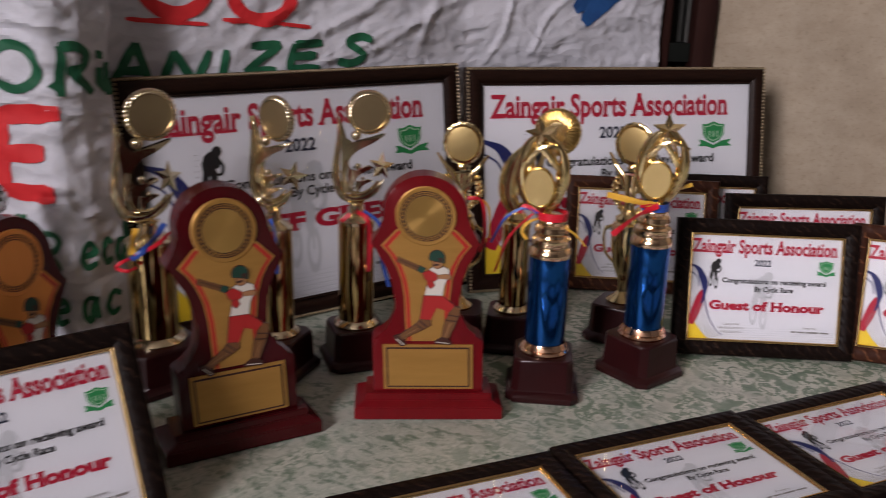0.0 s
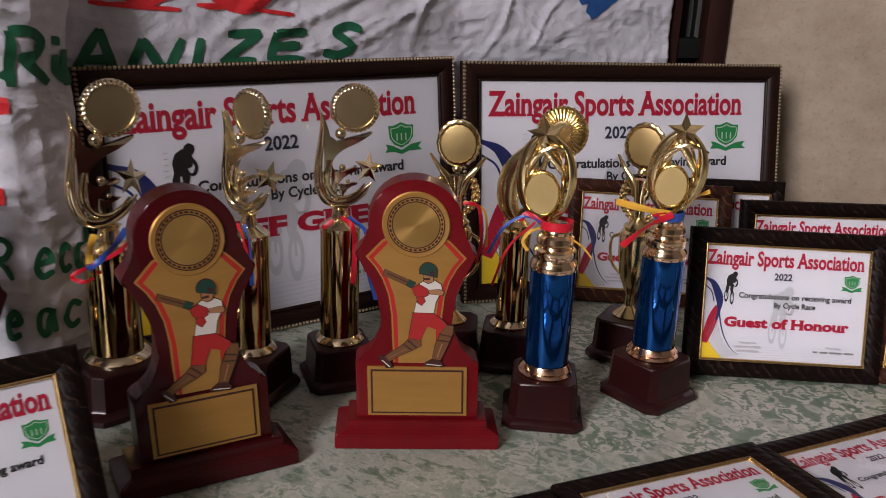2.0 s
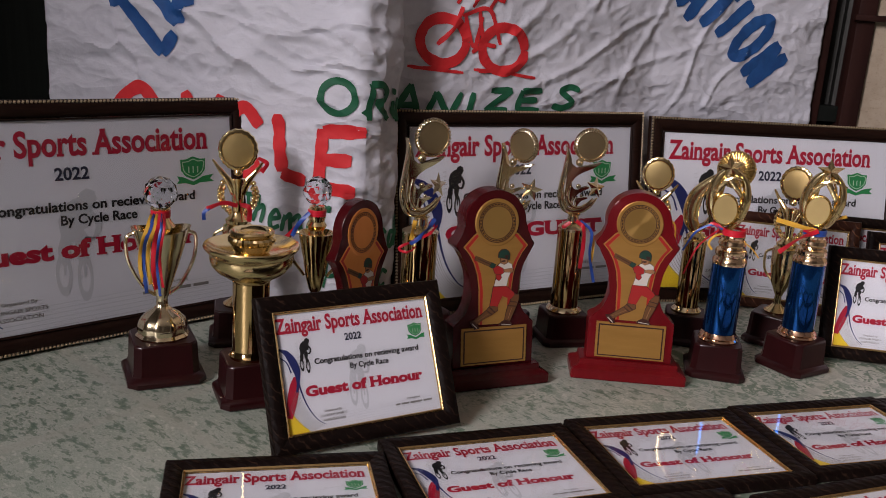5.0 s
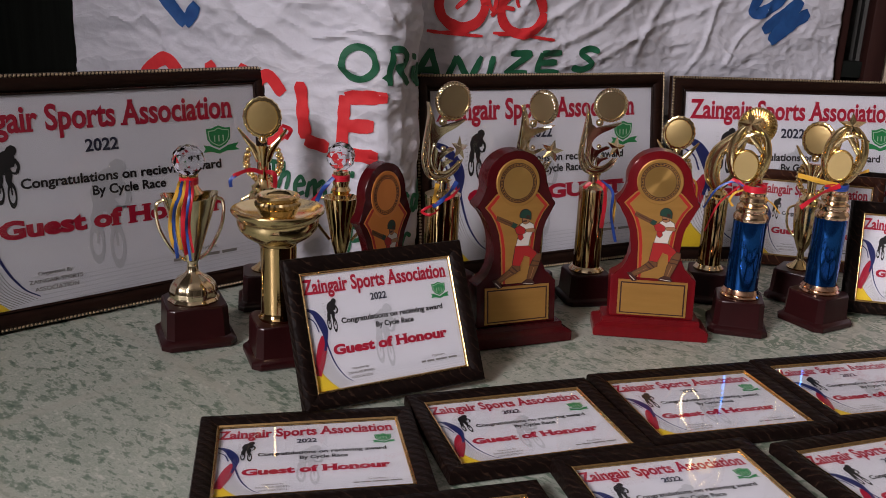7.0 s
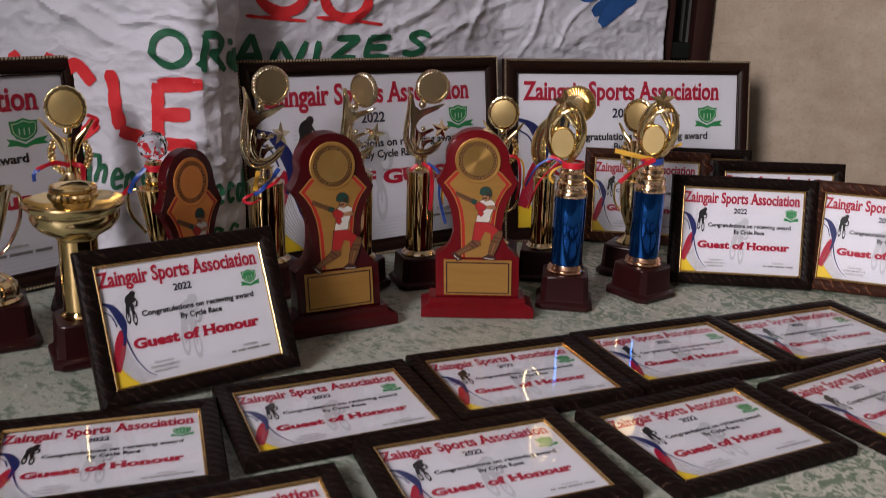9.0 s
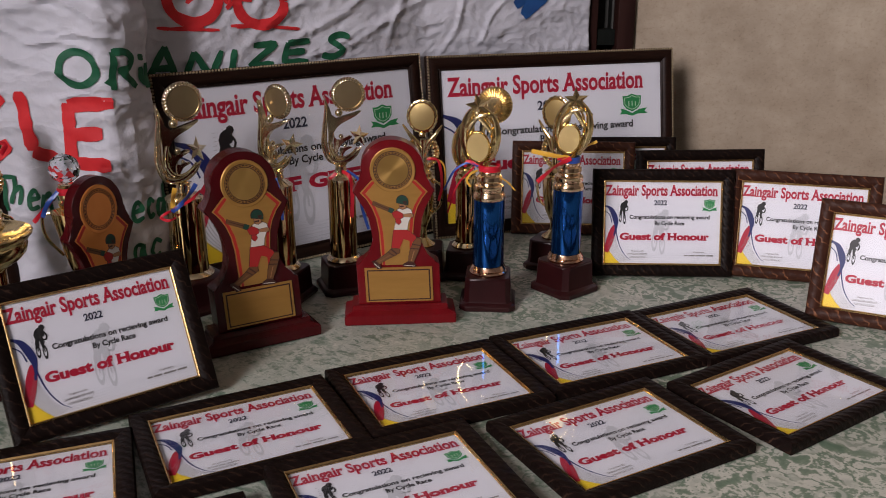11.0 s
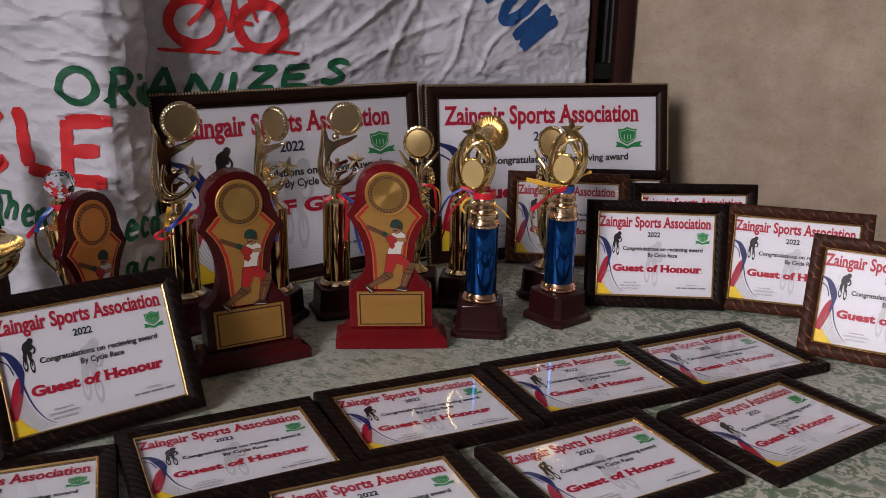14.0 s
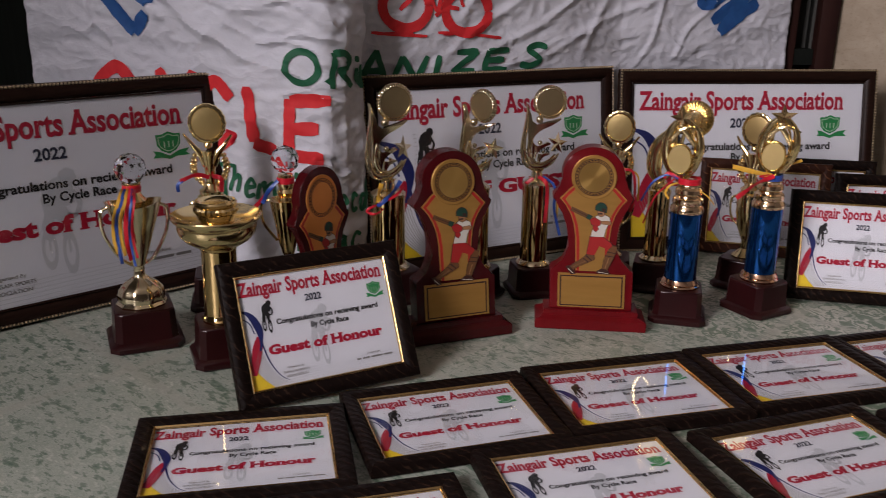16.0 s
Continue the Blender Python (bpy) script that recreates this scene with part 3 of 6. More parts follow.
for x in (-1.62, 1.62):
    for y in (0.1, 1.0):
        bm = bmesh.new()
        box(bm, x - 0.03, x + 0.03, y - 0.03, y + 0.03, 0, TOP - 0.035, bevel=0.004)
        part("leg", bm, JAMB, table)

# ---- banner ----
PLAN = [(-1.065, 1.187), (-0.90, 1.165), (-0.75, 1.142), (-0.60, 1.116), (-0.50, 1.106), (-0.447, 1.104), (-0.425, 1.132), (-0.408, 1.172), (-0.448, 1.225), (-0.345, 1.309), (-0.242, 1.392), (-0.14, 1.475), (0.02, 1.61), (0.12, 1.67), (0.22, 1.73), (0.385, 1.822)]
PLAN_PTS = [Vector((*p, 0)) for p in PLAN]
LENS = [0.0]
for a, b in zip(PLAN_PTS, PLAN_PTS[1:]):
    LENS.append(LENS[-1] + (b - a).length)
S_FOLD = LENS[6]       # where the near flap turns back
S_END = LENS[-1]


# sharp creases of the cloth: start and end (along the foot, height), rise and half width
CREASES = ((0.28, 1.27, 0.41, 1.19, 0.010, 0.022), (0.41, 1.19, 0.60, 1.115, 0.009, 0.020), (0.48, 1.28, 0.64, 1.213, 0.008, 0.016), (0.32, 1.262, 0.53, 1.232, 0.006, 0.014), (0.43, 1.245, 0.64, 1.255, 0.006, 0.013),
           (0.50, 1.185, 0.64, 1.195, 0.007, 0.014), (0.45, 1.207, 0.63, 1.163, 0.006, 0.013), (0.40, 1.34, 0.64, 1.315, 0.007, 0.016), (0.10, 1.19, 0.19, 1.20, 0.006, 0.014), (0.15, 1.24, 0.21, 1.14, 0.007, 0.018),
           (0.55, 1.105, 0.655, 1.09, 0.005, 0.010), (0.60, 0.98, 0.66, 0.96, 0.006, 0.012), (0.05, 1.36, 0.30, 1.22, 0.008, 0.024), (0.30, 1.42, 0.42, 1.27, 0.007, 0.022),
           (0.98, 1.16, 1.22, 1.33, 0.006, 0.022), (1.05, 1.15, 1.36, 1.31, 0.007, 0.020), (1.16, 1.14, 1.46, 1.26, 0.006, 0.020), (1.00, 1.22, 1.16, 1.42, 0.006, 0.024), (1.28, 1.16, 1.42, 1.40, 0.006, 0.022), (1.10, 1.13, 1.28, 1.19, 0.005, 0.014),
           (1.42, 1.13, 1.52, 1.34, 0.006, 0.018), (0.86, 1.22, 0.98, 1.36, 0.005, 0.020), (1.20, 1.36, 1.50, 1.45, 0.006, 0.022), (1.50, 1.14, 1.60, 1.26, 0.005, 0.014))


def creased(s, z):
    w = 0.0
    for a, b, c, d, rise, half in CREASES:
        half *= 0.7
        u, v = c - a, d - b
        q = u * u + v * v
        t = ((s - a) * u + (z - b) * v) / q
        if -0.15 < t < 1.15:
            bow = 0.006 * math.sin(7 * t + a * 20)
            dist = ((s - a) * v - (z - b) * u) / math.sqrt(q) + bow
            if abs(dist) < half:
                fade = max(0.0, min(1.0, (t + 0.15) * 5, (1.15 - t) * 5))
                w += rise * fade * (1 - abs(dist) / half) * (1.0 if dist > 0 else 1 - abs(dist) / half)
    return w


def banner_at(s, z, off=0.0):
    """The cloth's place at s metres along its foot and height z."""
    s = min(max(s, 0.0), S_END)
    i = max(k for k in range(len(LENS) - 1) if LENS[k] <= s + 1e-9)
    t = (s - LENS[i]) / (LENS[i + 1] - LENS[i])
    p = PLAN_PTS[i].lerp(PLAN_PTS[i + 1], t)
    d = (PLAN_PTS[i + 1] - PLAN_PTS[i]).normalized()
    n = Vector((d.y, -d.x, 0))
    left = 1.0 if s < S_FOLD else 0.5
    # creases: long slanting folds and small crumples
    w = 0.013 * (0.4 - abs(noise.noise((s * 3.0 + z * 2.2, z * 3.2 - s * 1.1, 2.0))))
    w += 0.009 * (0.4 - abs(noise.noise((s * 7.0 - z * 5.0, z * 9.0, 8.0)))) * (0.6 + 0.4 * left)
    w += 0.007 * (0.4 - abs(noise.noise((s * 15 + z * 6, z * 27, 4.0)))) * left
    w += 0.0042 * (0.4 - abs(noise.noise((s * 36 - z * 14, z * 44, 6.0))))
    if s < S_FOLD:
        near = max(0.0, 1 - (S_FOLD - s) / 0.30) * (0.35 + 0.65 * min(1.0, max(0.0, (z - 1.10) / 0.06)))
        w += near * 0.020 * (0.4 - abs(noise.noise((s * 4.0, z * 24.0 + s * 6.0, 9.0))))
    else:
        w += 0.016 * (0.4 - abs(noise.noise((s * 2.4 - z * 3.0, z * 1.4 + s, 12.0)))) * min(1.0, (s - S_FOLD) / 0.2)
    w += creased(s, z)
    edge = min(s, S_END - s)
    w += 0.006 * math.sin(z * 9.0) * max(0.0, 1 - edge / 0.08)
    return p + n * (w + off) + Vector((0, 0, z))


def banner():
    b = thing("banner", pose(0, 0, 0), "creased white cotton banner hand-painted in red, green and blue", "banner")
    bm = bmesh.new()
    ns, nz = 460, 250
    rows = []
    for i in range(ns + 1):
        s = S_END * i / ns
        rows.append([bm.verts.new(banner_at(s, 0.752 + 0.9 * k / nz)) for k in range(nz + 1)])
    for i in range(ns):
        for k in range(nz):
            bm.faces.new((rows[i][k], rows[i + 1][k], rows[i + 1][k + 1], rows[i][k + 1]))
    cloth = part("cloth", bm, CLOTH, b, recalc=False)
    sol = cloth.modifiers.new("thickness", "SOLIDIFY")
    sol.thickness, sol.offset = 0.0012, -1

    def painted(name, strokes, width, mat, label):
        bm = bmesh.new()
        for k, st in enumerate(strokes):
            pts = spline([(*p, 0) for p in st], 10)
            dense = []
            for a, c in zip(pts, pts[1:]):
                m = max(1, int((c - a).length / 0.004))
                dense += [a.lerp(c, j / m) for j in range(m)]
            dense.append(pts[-1])
            old = None
            for i, p in enumerate(dense):
                d = (dense[min(i + 2, len(dense) - 1)] - dense[max(i - 2, 0)]).normalized()
                wd = width * (0.5 + 0.09 * noise.noise((p.x * 60, p.y * 60, k * 3.1)))
                endt = min(i, len(dense) - 1 - i)
                wd *= 0.72 + 0.28 * min(1, endt / 2)
                sx, sy = -d.y * wd, d.x * wd
                row = [bm.verts.new(banner_at(p.x + sx * f, p.y + sy * f, 0.0019 + 0.0001 * (k % 4))) for f in (1, 0.33, -0.33, -1)]
                if old:
                    for q in range(3):
                        bm.faces.new((old[q], old[q + 1], row[q + 1], row[q]))
                old = row
        part(name, bm, mat, b, label)

    GLYPH = {
        "O": [[(0.5 + 0.47 * math.sin(radians(a)), 0.5 + 0.5 * math.cos(radians(a))) for a in range(20, -361, -20)]],
        "R": [[(0.1, 0), (0.18, 1)], [(0.18, 1), (0.6, 0.98), (0.85, 0.78), (0.68, 0.55), (0.3, 0.5)], [(0.4, 0.5), (0.95, 0)]],
        "G": [[(0.9, 0.85), (0.5, 1), (0.1, 0.6), (0.3, 0.05), (0.85, 0.15), (0.88, 0.45)], [(0.88, 0.45), (0.5, 0.45)]],
        "A": [[(0.0, 0), (0.5, 1)], [(0.5, 1), (0.85, 0)], [(0.2, 0.38), (0.8, 0.38)]],
        "N": [[(0.05, 0), (0.25, 1)], [(0.25, 1), (0.7, 0)], [(0.7, 0), (0.95, 1)]],
        "I": [[(0.4, 0), (0.6, 1)]],
        "Z": [[(0.15, 0.98), (0.95, 1)], [(0.95, 1), (0.05, 0.02)], [(0.05, 0.02), (0.9, 0.05)]],
        "E": [[(0.08, 0), (0.15, 1)], [(0.15, 0.97), (0.9, 1)], [(0.12, 0.5), (0.75, 0.52)], [(0.08, 0.03), (0.85, 0.0)]],
        "S": [[(0.95, 0.88), (0.6, 1), (0.3, 0.8), (0.55, 0.52), (0.75, 0.25), (0.4, 0.0), (0.0, 0.1)]],
        "C": [[(0.9, 0.75), (0.55, 1), (0.12, 0.7), (0.1, 0.3), (0.5, 0), (0.9, 0.2)]],
        "Y": [[(0.05, 1), (0.5, 0.5)], [(0.95, 1), (0.4, 0)]],
        "L": [[(0.1, 1), (0.18, 0.1)], [(0.18, 0.08), (0.9, 0.0)]],
        "T": [[(0.0, 1), (1.0, 0.98)], [(0.5, 1), (0.5, 0)]],
        "h": [[(0.1, 0), (0.3, 1)], [(0.2, 0.4), (0.6, 0.6), (0.65, 0)]],
        "e": [[(0.1, 0.3), (0.8, 0.4), (0.5, 0.65), (0.15, 0.35), (0.4, 0), (0.9, 0.1)]],
        "m": [[(0.05, 0), (0.12, 0.6)], [(0.1, 0.4), (0.35, 0.62), (0.45, 0)], [(0.45, 0.4), (0.75, 0.62), (0.95, 0)]],
        "c": [[(0.85, 0.5), (0.4, 0.62), (0.1, 0.3), (0.4, 0), (0.85, 0.1)]],
        "a": [[(0.8, 0.55), (0.3, 0.6), (0.15, 0.2), (0.5, 0.0), (0.8, 0.5)], [(0.8, 0.6), (0.95, 0)]],
        "d": [[(0.8, 0.5), (0.3, 0.55), (0.15, 0.2), (0.5, 0.0), (0.8, 0.4)], [(0.9, 1.1), (0.85, 0)]],
        "P": [[(0.1, 0), (0.2, 1)], [(0.2, 1), (0.85, 0.85), (0.7, 0.5), (0.15, 0.45)]],
        '"': [[(0.2, 1), (0.15, 0.75)], [(0.5, 1), (0.45, 0.75)]],
    }

    def letter(ch, s, z, w, h, slant=0.0, turn=0.0):
        out = []
        for st in GLYPH[ch]:
            pts = []
            for x, y in st:
                px, py = x * w + y * slant * h, y * h
                c, q = math.cos(radians(turn)), math.sin(radians(turn))
                pts.append((s + px * c - py * q, z + px * q + py * c))
            out.append(pts)
        return out

    R0 = LENS[8] + 0.003    # start of the far flap's drawing

    def word(name, letters, width, mat, label):
        for n, strokes in enumerate(letters):
            painted(name, strokes, width, mat, label)

    org = [letter("O", 0.555, 1.118, 0.060, 0.052), letter("R", 0.624, 1.110, 0.052, 0.058), [[(0.690, 1.160), (0.688, 1.150)], [(0.686, 1.140), (0.688, 1.120), (0.699, 1.112)], [(0.700, 1.145), (0.698, 1.105)]]]
    for ch, s, z, w, h in (("A", 0.722, 1.104, 0.062, 0.058), ("N", 0.786, 1.104, 0.072, 0.046), ("I", 0.866, 1.107, 0.02, 0.044), ("Z", 0.907, 1.118, 0.058, 0.038), ("E", 0.974, 1.120, 0.066, 0.037), ("S", 1.062, 1.125, 0.060, 0.040)):
        org.append(letter(ch, R0 + s - 0.71, z, w, h, 0.12))
    word("painted_letter", org, 0.0120, GREEN_PAINT, "green painted letter of the word ORGANIZES")
    cyc = [letter("C", 0.135, 0.985, 0.120, 0.142), letter("Y", 0.288, 0.985, 0.085, 0.142), letter("C", 0.365, 0.998, 0.088, 0.114), letter("L", 0.473, 0.999, 0.064, 0.108), letter("E", 0.549, 0.990, 0.084, 0.100)]
    word("painted_capital", cyc, 0.0235, RED_PAINT, "red painted capital of the word CYCLE")
    the = [letter("T", 0.400, 0.905, 0.045, 0.06)]
    for ch, s, z, w in (("h", 0.430, 0.918, 0.030), ("e", 0.460, 0.912, 0.026), ("m", 0.486, 0.908, 0.040), ("e", 0.532, 0.905, 0.022), ('"', 0.558, 0.915, 0.026), ("R", 0.590, 0.892, 0.03), ("e", 0.630, 0.892, 0.026), ("c", 0.660, 0.892, 0.018), ("d", 0.680, 0.89, 0.02)):
        the.append(letter(ch, s, z, w, 0.048, 0.1))
    for ch, s, w in (("P", 0.565, 0.03), ("e", 0.600, 0.022), ("a", 0.628, 0.024), ("c", 0.660, 0.026)):
        the.append(letter(ch, s, 0.820, w, 0.048, 0.1))
    word("painted_script", the, 0.0078, GREEN_PAINT, "green handwritten letter below the red word")
    # the blue arc of capitals that ends at both sides
    arc = [[[(0.148, 1.256), (0.178, 1.270)], [(0.170, 1.292), (0.168, 1.272), (0.208, 1.225), (0.254, 1.176)], [(0.254, 1.176), (0.281, 1.212)]],
           [[(0.208, 1.305), (0.235, 1.280), (0.288, 1.228)], [(0.288, 1.228), (0.284, 1.27), (0.266, 1.33)], [(0.246, 1.268), (0.276, 1.285)]],
           [[(0.308, 1.258), (0.272, 1.36)]], [[(0.342, 1.272), (0.312, 1.37)], [(0.342, 1.272), (0.352, 1.39)], [(0.378, 1.295), (0.352, 1.39)]]]
    arc = [[[(x - 0.004, y + 0.012) for x, y in st] for st in strokes] for strokes in arc]
    for ch, s, z, w in (("A", 0.640, 1.340, 0.048), ("T", 0.690, 1.318, 0.044), ("I", 0.739, 1.291, 0.026), ("O", 0.781, 1.262, 0.044), ("N", 0.820, 1.208, 0.046)):
        arc.append(letter(ch, R0 + s, z, w, 0.108, 0.0, -48))
    word("painted_blue_capital", arc, 0.0245, BLUE_PAINT, "blue painted capital of the arc")
    # bicycle
    for cx, cz in ((0.106, 1.240), (0.232, 1.230)):
        wheel = [(R0 + cx + 0.046 * math.cos(a), cz + 0.039 * math.sin(a)) for a in [2 * math.pi * k / 24 for k in range(25)]]
        painted("painted_wheel", [wheel], 0.0185, RED_PAINT, "red painted bicycle wheel")
    fr = [[(0.094, 1.233), (0.126, 1.266), (0.140, 1.300)], [(0.14, 1.285), (0.195, 1.298), (0.224, 1.238)], [(0.145, 1.29), (0.168, 1.232), (0.182, 1.285)], [(0.175, 1.295), (0.188, 1.244), (0.215, 1.234)],
          [(0.130, 1.305), (0.15, 1.335), (0.18, 1.34)], [(0.17, 1.345), (0.205, 1.322), (0.195, 1.298)], [(0.160, 1.30), (0.170, 1.322)], [(0.165, 1.222), (0.178, 1.232)]]
    painted("painted_frame", [[(R0 + x, z) for x, z in st] for st in fr], 0.0075, RED_PAINT, "red painted bicycle frame strokes")
    blob = [[(0.158, 1.322), (0.190, 1.330), (0.228, 1.318)], [(0.152, 1.340), (0.190, 1.350), (0.240, 1.340)], [(0.160, 1.358), (0.195, 1.370), (0.236, 1.362)]]
    painted("painted_patch", [[(R0 + x, z) for x, z in st] for st in blob], 0.020, RED_PAINT, "red painted patch above the bicycle")
    und = [[(0.039, 1.194), (0.08, 1.190), (0.148, 1.186)], [(0.170, 1.192), (0.22, 1.190), (0.308, 1.180)], [(0.05, 1.191), (0.12, 1.193)], [(0.18, 1.189), (0.25, 1.191)]]
    painted("painted_underline", [[(R0 + x, z) for x, z in st] for st in und], 0.0055, RED_PAINT, "red painted ground strokes")


banner()


# ---- framed certificates ----
def mitred(bm, w, h, width, depth, steps):
    """Four mitred bars round a w x h opening-less rectangle (foot at y = 0), with a profile of (inset, height)."""
    prof = [(0.0, -depth)] + steps + [(width, -depth)]
    rings = []
    for i, z in prof:
        rings.append([(-w / 2 + i, i, z), (w / 2 - i, i, z), (w / 2 - i, h - i, z), (-w / 2 + i, h - i, z)])
    return rings


def bars(name, w, h, width, depth, steps, material, parent, label=""):
    """Each side of the frame is a bar of its own, cut at 45 degrees."""
    rings = mitred(None, w, h, width, depth, steps)
    out = []
    for k in range(4):
        bm = bmesh.new()
        a = [bm.verts.new(r[k]) for r in rings]
        b = [bm.verts.new(r[(k + 1) % 4]) for r in rings]
        n = len(rings)
        for i in range(n):
            bm.faces.new((a[i], b[i], b[(i + 1) % n], a[(i + 1) % n]))
        bm.faces.new(a[::-1])
        bm.faces.new(b)
        out.append(part(name, bm, material, parent, label, smooth=True))
    return out


def picture(bm, W, H, role, z):
    """The printed certificate: W x H, foot at y = 0, left edge at x = 0."""
    big = W > 0.4

    def along(x):
        """The large print leaves a wider margin at its right."""
        return x if not big else x * 1.176 if x < 0.1 else 0.025 + 0.926 * x if x < 0.95 else 0.9047 + (x - 0.95) * 1.9

    def P(x, y):
        return along(x) * W, (1 - y) * H

    def words(s, x0, x1, y0, y1, ink, bold, serif=False):
        lettering(bm, s, along(x0) * W, along(x1) * W, (1 - y1) * H, (1 - y0) * H, z + 0.0004, ink, bold, serif)

    # swoosh at the left edge
    def shape(pts, ink, dz=0.0):
        f = bm.faces.new([bm.verts.new((*P(*p), z + 0.0001 + dz)) for p in pts])
        f.material_index = ink

    band(bm, [P(0.0, 0.29), P(0.055, 0.34), P(0.095, 0.46), P(0.10, 0.56), P(0.085, 0.66)], lambda t: W * (0.014 + 0.034 * math.sin(math.pi * min(1, t * 1.1)) ** 2), z + 0.0003, 1)
    band(bm, [P(0.005, 0.36), P(0.045, 0.41), P(0.065, 0.50)], W * 0.007, z + 0.0003, 1)
    band(bm, [P(0.095, 0.54), P(0.072, 0.62), P(0.045, 0.74), P(0.018, 0.86)], lambda t: W * (0.040 + 0.022 * math.sin(math.pi * t)), z + 0.0002, 0)
    shape([(0.0, 0.80), (0.03, 0.80), (0.055, 0.86), (0.10, 0.94), (0.14, 0.996), (0.0, 0.996)], 4)
    band(bm, [P(0.098, 0.50), P(0.105, 0.62), P(0.135, 0.78), P(0.185, 0.90), P(0.235, 0.955)], lambda t: W * (0.012 - 0.009 * t), z + 0.00028, 1)
    for k in range(9):
        band(bm, [P(0.088 - 0.007 * k, 0.60 + 0.022 * k), P(0.105 - 0.006 * k, 0.74 + 0.016 * k), P(0.150 - 0.006 * k, 0.88 + 0.008 * k), P(0.225 - 0.010 * k, 0.965 + 0.003 * k)], W * 0.0017, z + 0.00026, 6, n=6)
    for k in range(6):
        y = 0.865 + 0.022 * k
        band(bm, [P(0.30 - 0.02 * k, y + 0.02), P(0.6, y + 0.008), P(0.99, y)], W * 0.0016, z + 0.0001, 5, n=3)
    def rider(cx, top, k, ink, h):
        """A bent racing rider seen half from the front: arched back, low head, two legs and two narrow wheels."""
        B = lambda pts: [P(cx + k * a, top + k * b) for a, b in pts]  # noqa: E731

        def patch(pts, dz):
            f = bm.faces.new([bm.verts.new((*p, z + h + dz)) for p in B(pts)])
            f.material_index = ink

        for dx, dy, ry in ((-0.025, 0.222, 0.062), (0.014, 0.240, 0.068)):
            ring_sheet(bm, *P(cx + k * dx, top + k * dy), 0.60 * k * 0.0140 * W, k * 0.0140 * W, z + h, ink, 24, sy=ry * H / (0.0140 * W))
        patch([(-0.026, 0.118), (-0.030, 0.075), (-0.020, 0.036), (0.000, 0.016), (0.020, 0.014), (0.032, 0.034), (0.036, 0.070), (0.030, 0.098), (0.012, 0.104), (-0.004, 0.132), (-0.016, 0.142)], 0.00006)
        patch([(0.006, 0.020), (0.012, 0.000), (0.026, -0.010), (0.040, 0.000), (0.044, 0.022), (0.036, 0.042), (0.020, 0.046)], 0.00008)
        patch([(-0.026, 0.115), (-0.008, 0.118), (-0.010, 0.170), (-0.020, 0.200), (-0.032, 0.190), (-0.034, 0.150)], 0.0001)
        patch([(-0.002, 0.112), (0.016, 0.108), (0.022, 0.140), (0.016, 0.180), (0.004, 0.198), (-0.002, 0.160)], 0.00012)
        for pts, wd in (([(0.032, 0.060), (0.044, 0.096), (0.036, 0.134)], 0.010), ([(0.010, 0.098), (0.022, 0.128), (0.036, 0.134)], 0.006), ([(-0.006, 0.134), (0.016, 0.128), (0.040, 0.130)], 0.0040), ([(0.012, 0.130), (0.014, 0.240)], 0.0046), ([(-0.022, 0.130), (-0.024, 0.225)], 0.0040)):
            band(bm, B(pts), W * wd * k, z + h + 0.00014, ink)

    # faint grey mark, and the small black one with its speed lines
    rider(0.478, 0.350, 1.75, 5, 0.00012)
    cx = 0.175 if big else 0.160
    rider(cx, 0.236, 0.92, 2, 0.0003)
    for k in range(9):
        band(bm, [P(cx - 0.052 + 0.002 * (k % 3), 0.262 + 0.024 * k), P(cx - 0.036, 0.260 + 0.024 * k)], W * 0.0013, z + 0.0003, 6, n=1)
    # green shield and ribbon
    V = lambda y: 0.210 + (y - 0.228) * 0.84  # noqa: E731
    shape([(0.853, V(0.245)), (0.875, V(0.245)), (0.902, V(0.228)), (0.928, V(0.245)), (0.950, V(0.245)), (0.947, V(0.315)), (0.930, V(0.350)), (0.902, V(0.372)), (0.873, V(0.350)), (0.857, V(0.315))], 3)
    shape([(0.840, V(0.345)), (0.865, V(0.355)), (0.902, V(0.385)), (0.940, V(0.355)), (0.965, V(0.345)), (0.958, V(0.372)), (0.966, V(0.392)), (0.930, V(0.392)), (0.902, V(0.408)), (0.872, V(0.392)), (0.838, V(0.392)), (0.848, V(0.370))], 3, 0.0001)
    for k in range(3):
        band(bm, [P(0.885 + 0.017 * k, V(0.29)), P(0.885 + 0.017 * k, V(0.33))], W * 0.0045, z + 0.0005, 7, n=1)
    band(bm, [P(0.862, V(0.262)), P(0.885, V(0.258)), P(0.902, V(0.245)), P(0.920, V(0.258)), P(0.942, V(0.262)), P(0.938, V(0.312)), P(0.924, V(0.338)), P(0.902, V(0.354)), P(0.880, V(0.338)), P(0.866, V(0.312)), P(0.862, V(0.262))], W * 0.0032, z + 0.0005, 7, n=4)
    # words
    up = 0.019 if big else 0.0
    words("Zaingair Sports Association", 0.022 if big else 0.004, 0.953 if big else 0.965, 0.050 if big else 0.042, 0.174, 0, 0.028, True)
    words("2022", 0.425, 0.535, 0.226, 0.288, 9, 0.026, True)
    words("Congratulations on recieving award", 0.215, 0.905, 0.405 - up, 0.454 - up, 2, 0.028)
    words("By Cycle Race", 0.435, 0.690, 0.480 - 1.4 * up, 0.529 - 1.4 * up, 2, 0.028)
    words(role, 0.135, 0.905, 0.622 - 2.5 * up, 0.712 - 2.5 * up, 0, 0.05, True)
    words("Organised By", 0.235, 0.345, 0.835, 0.853, 6, 0.01)
    words("ZAINGAIR SPORTS", 0.205, 0.375, 0.872, 0.892, 6, 0.01)
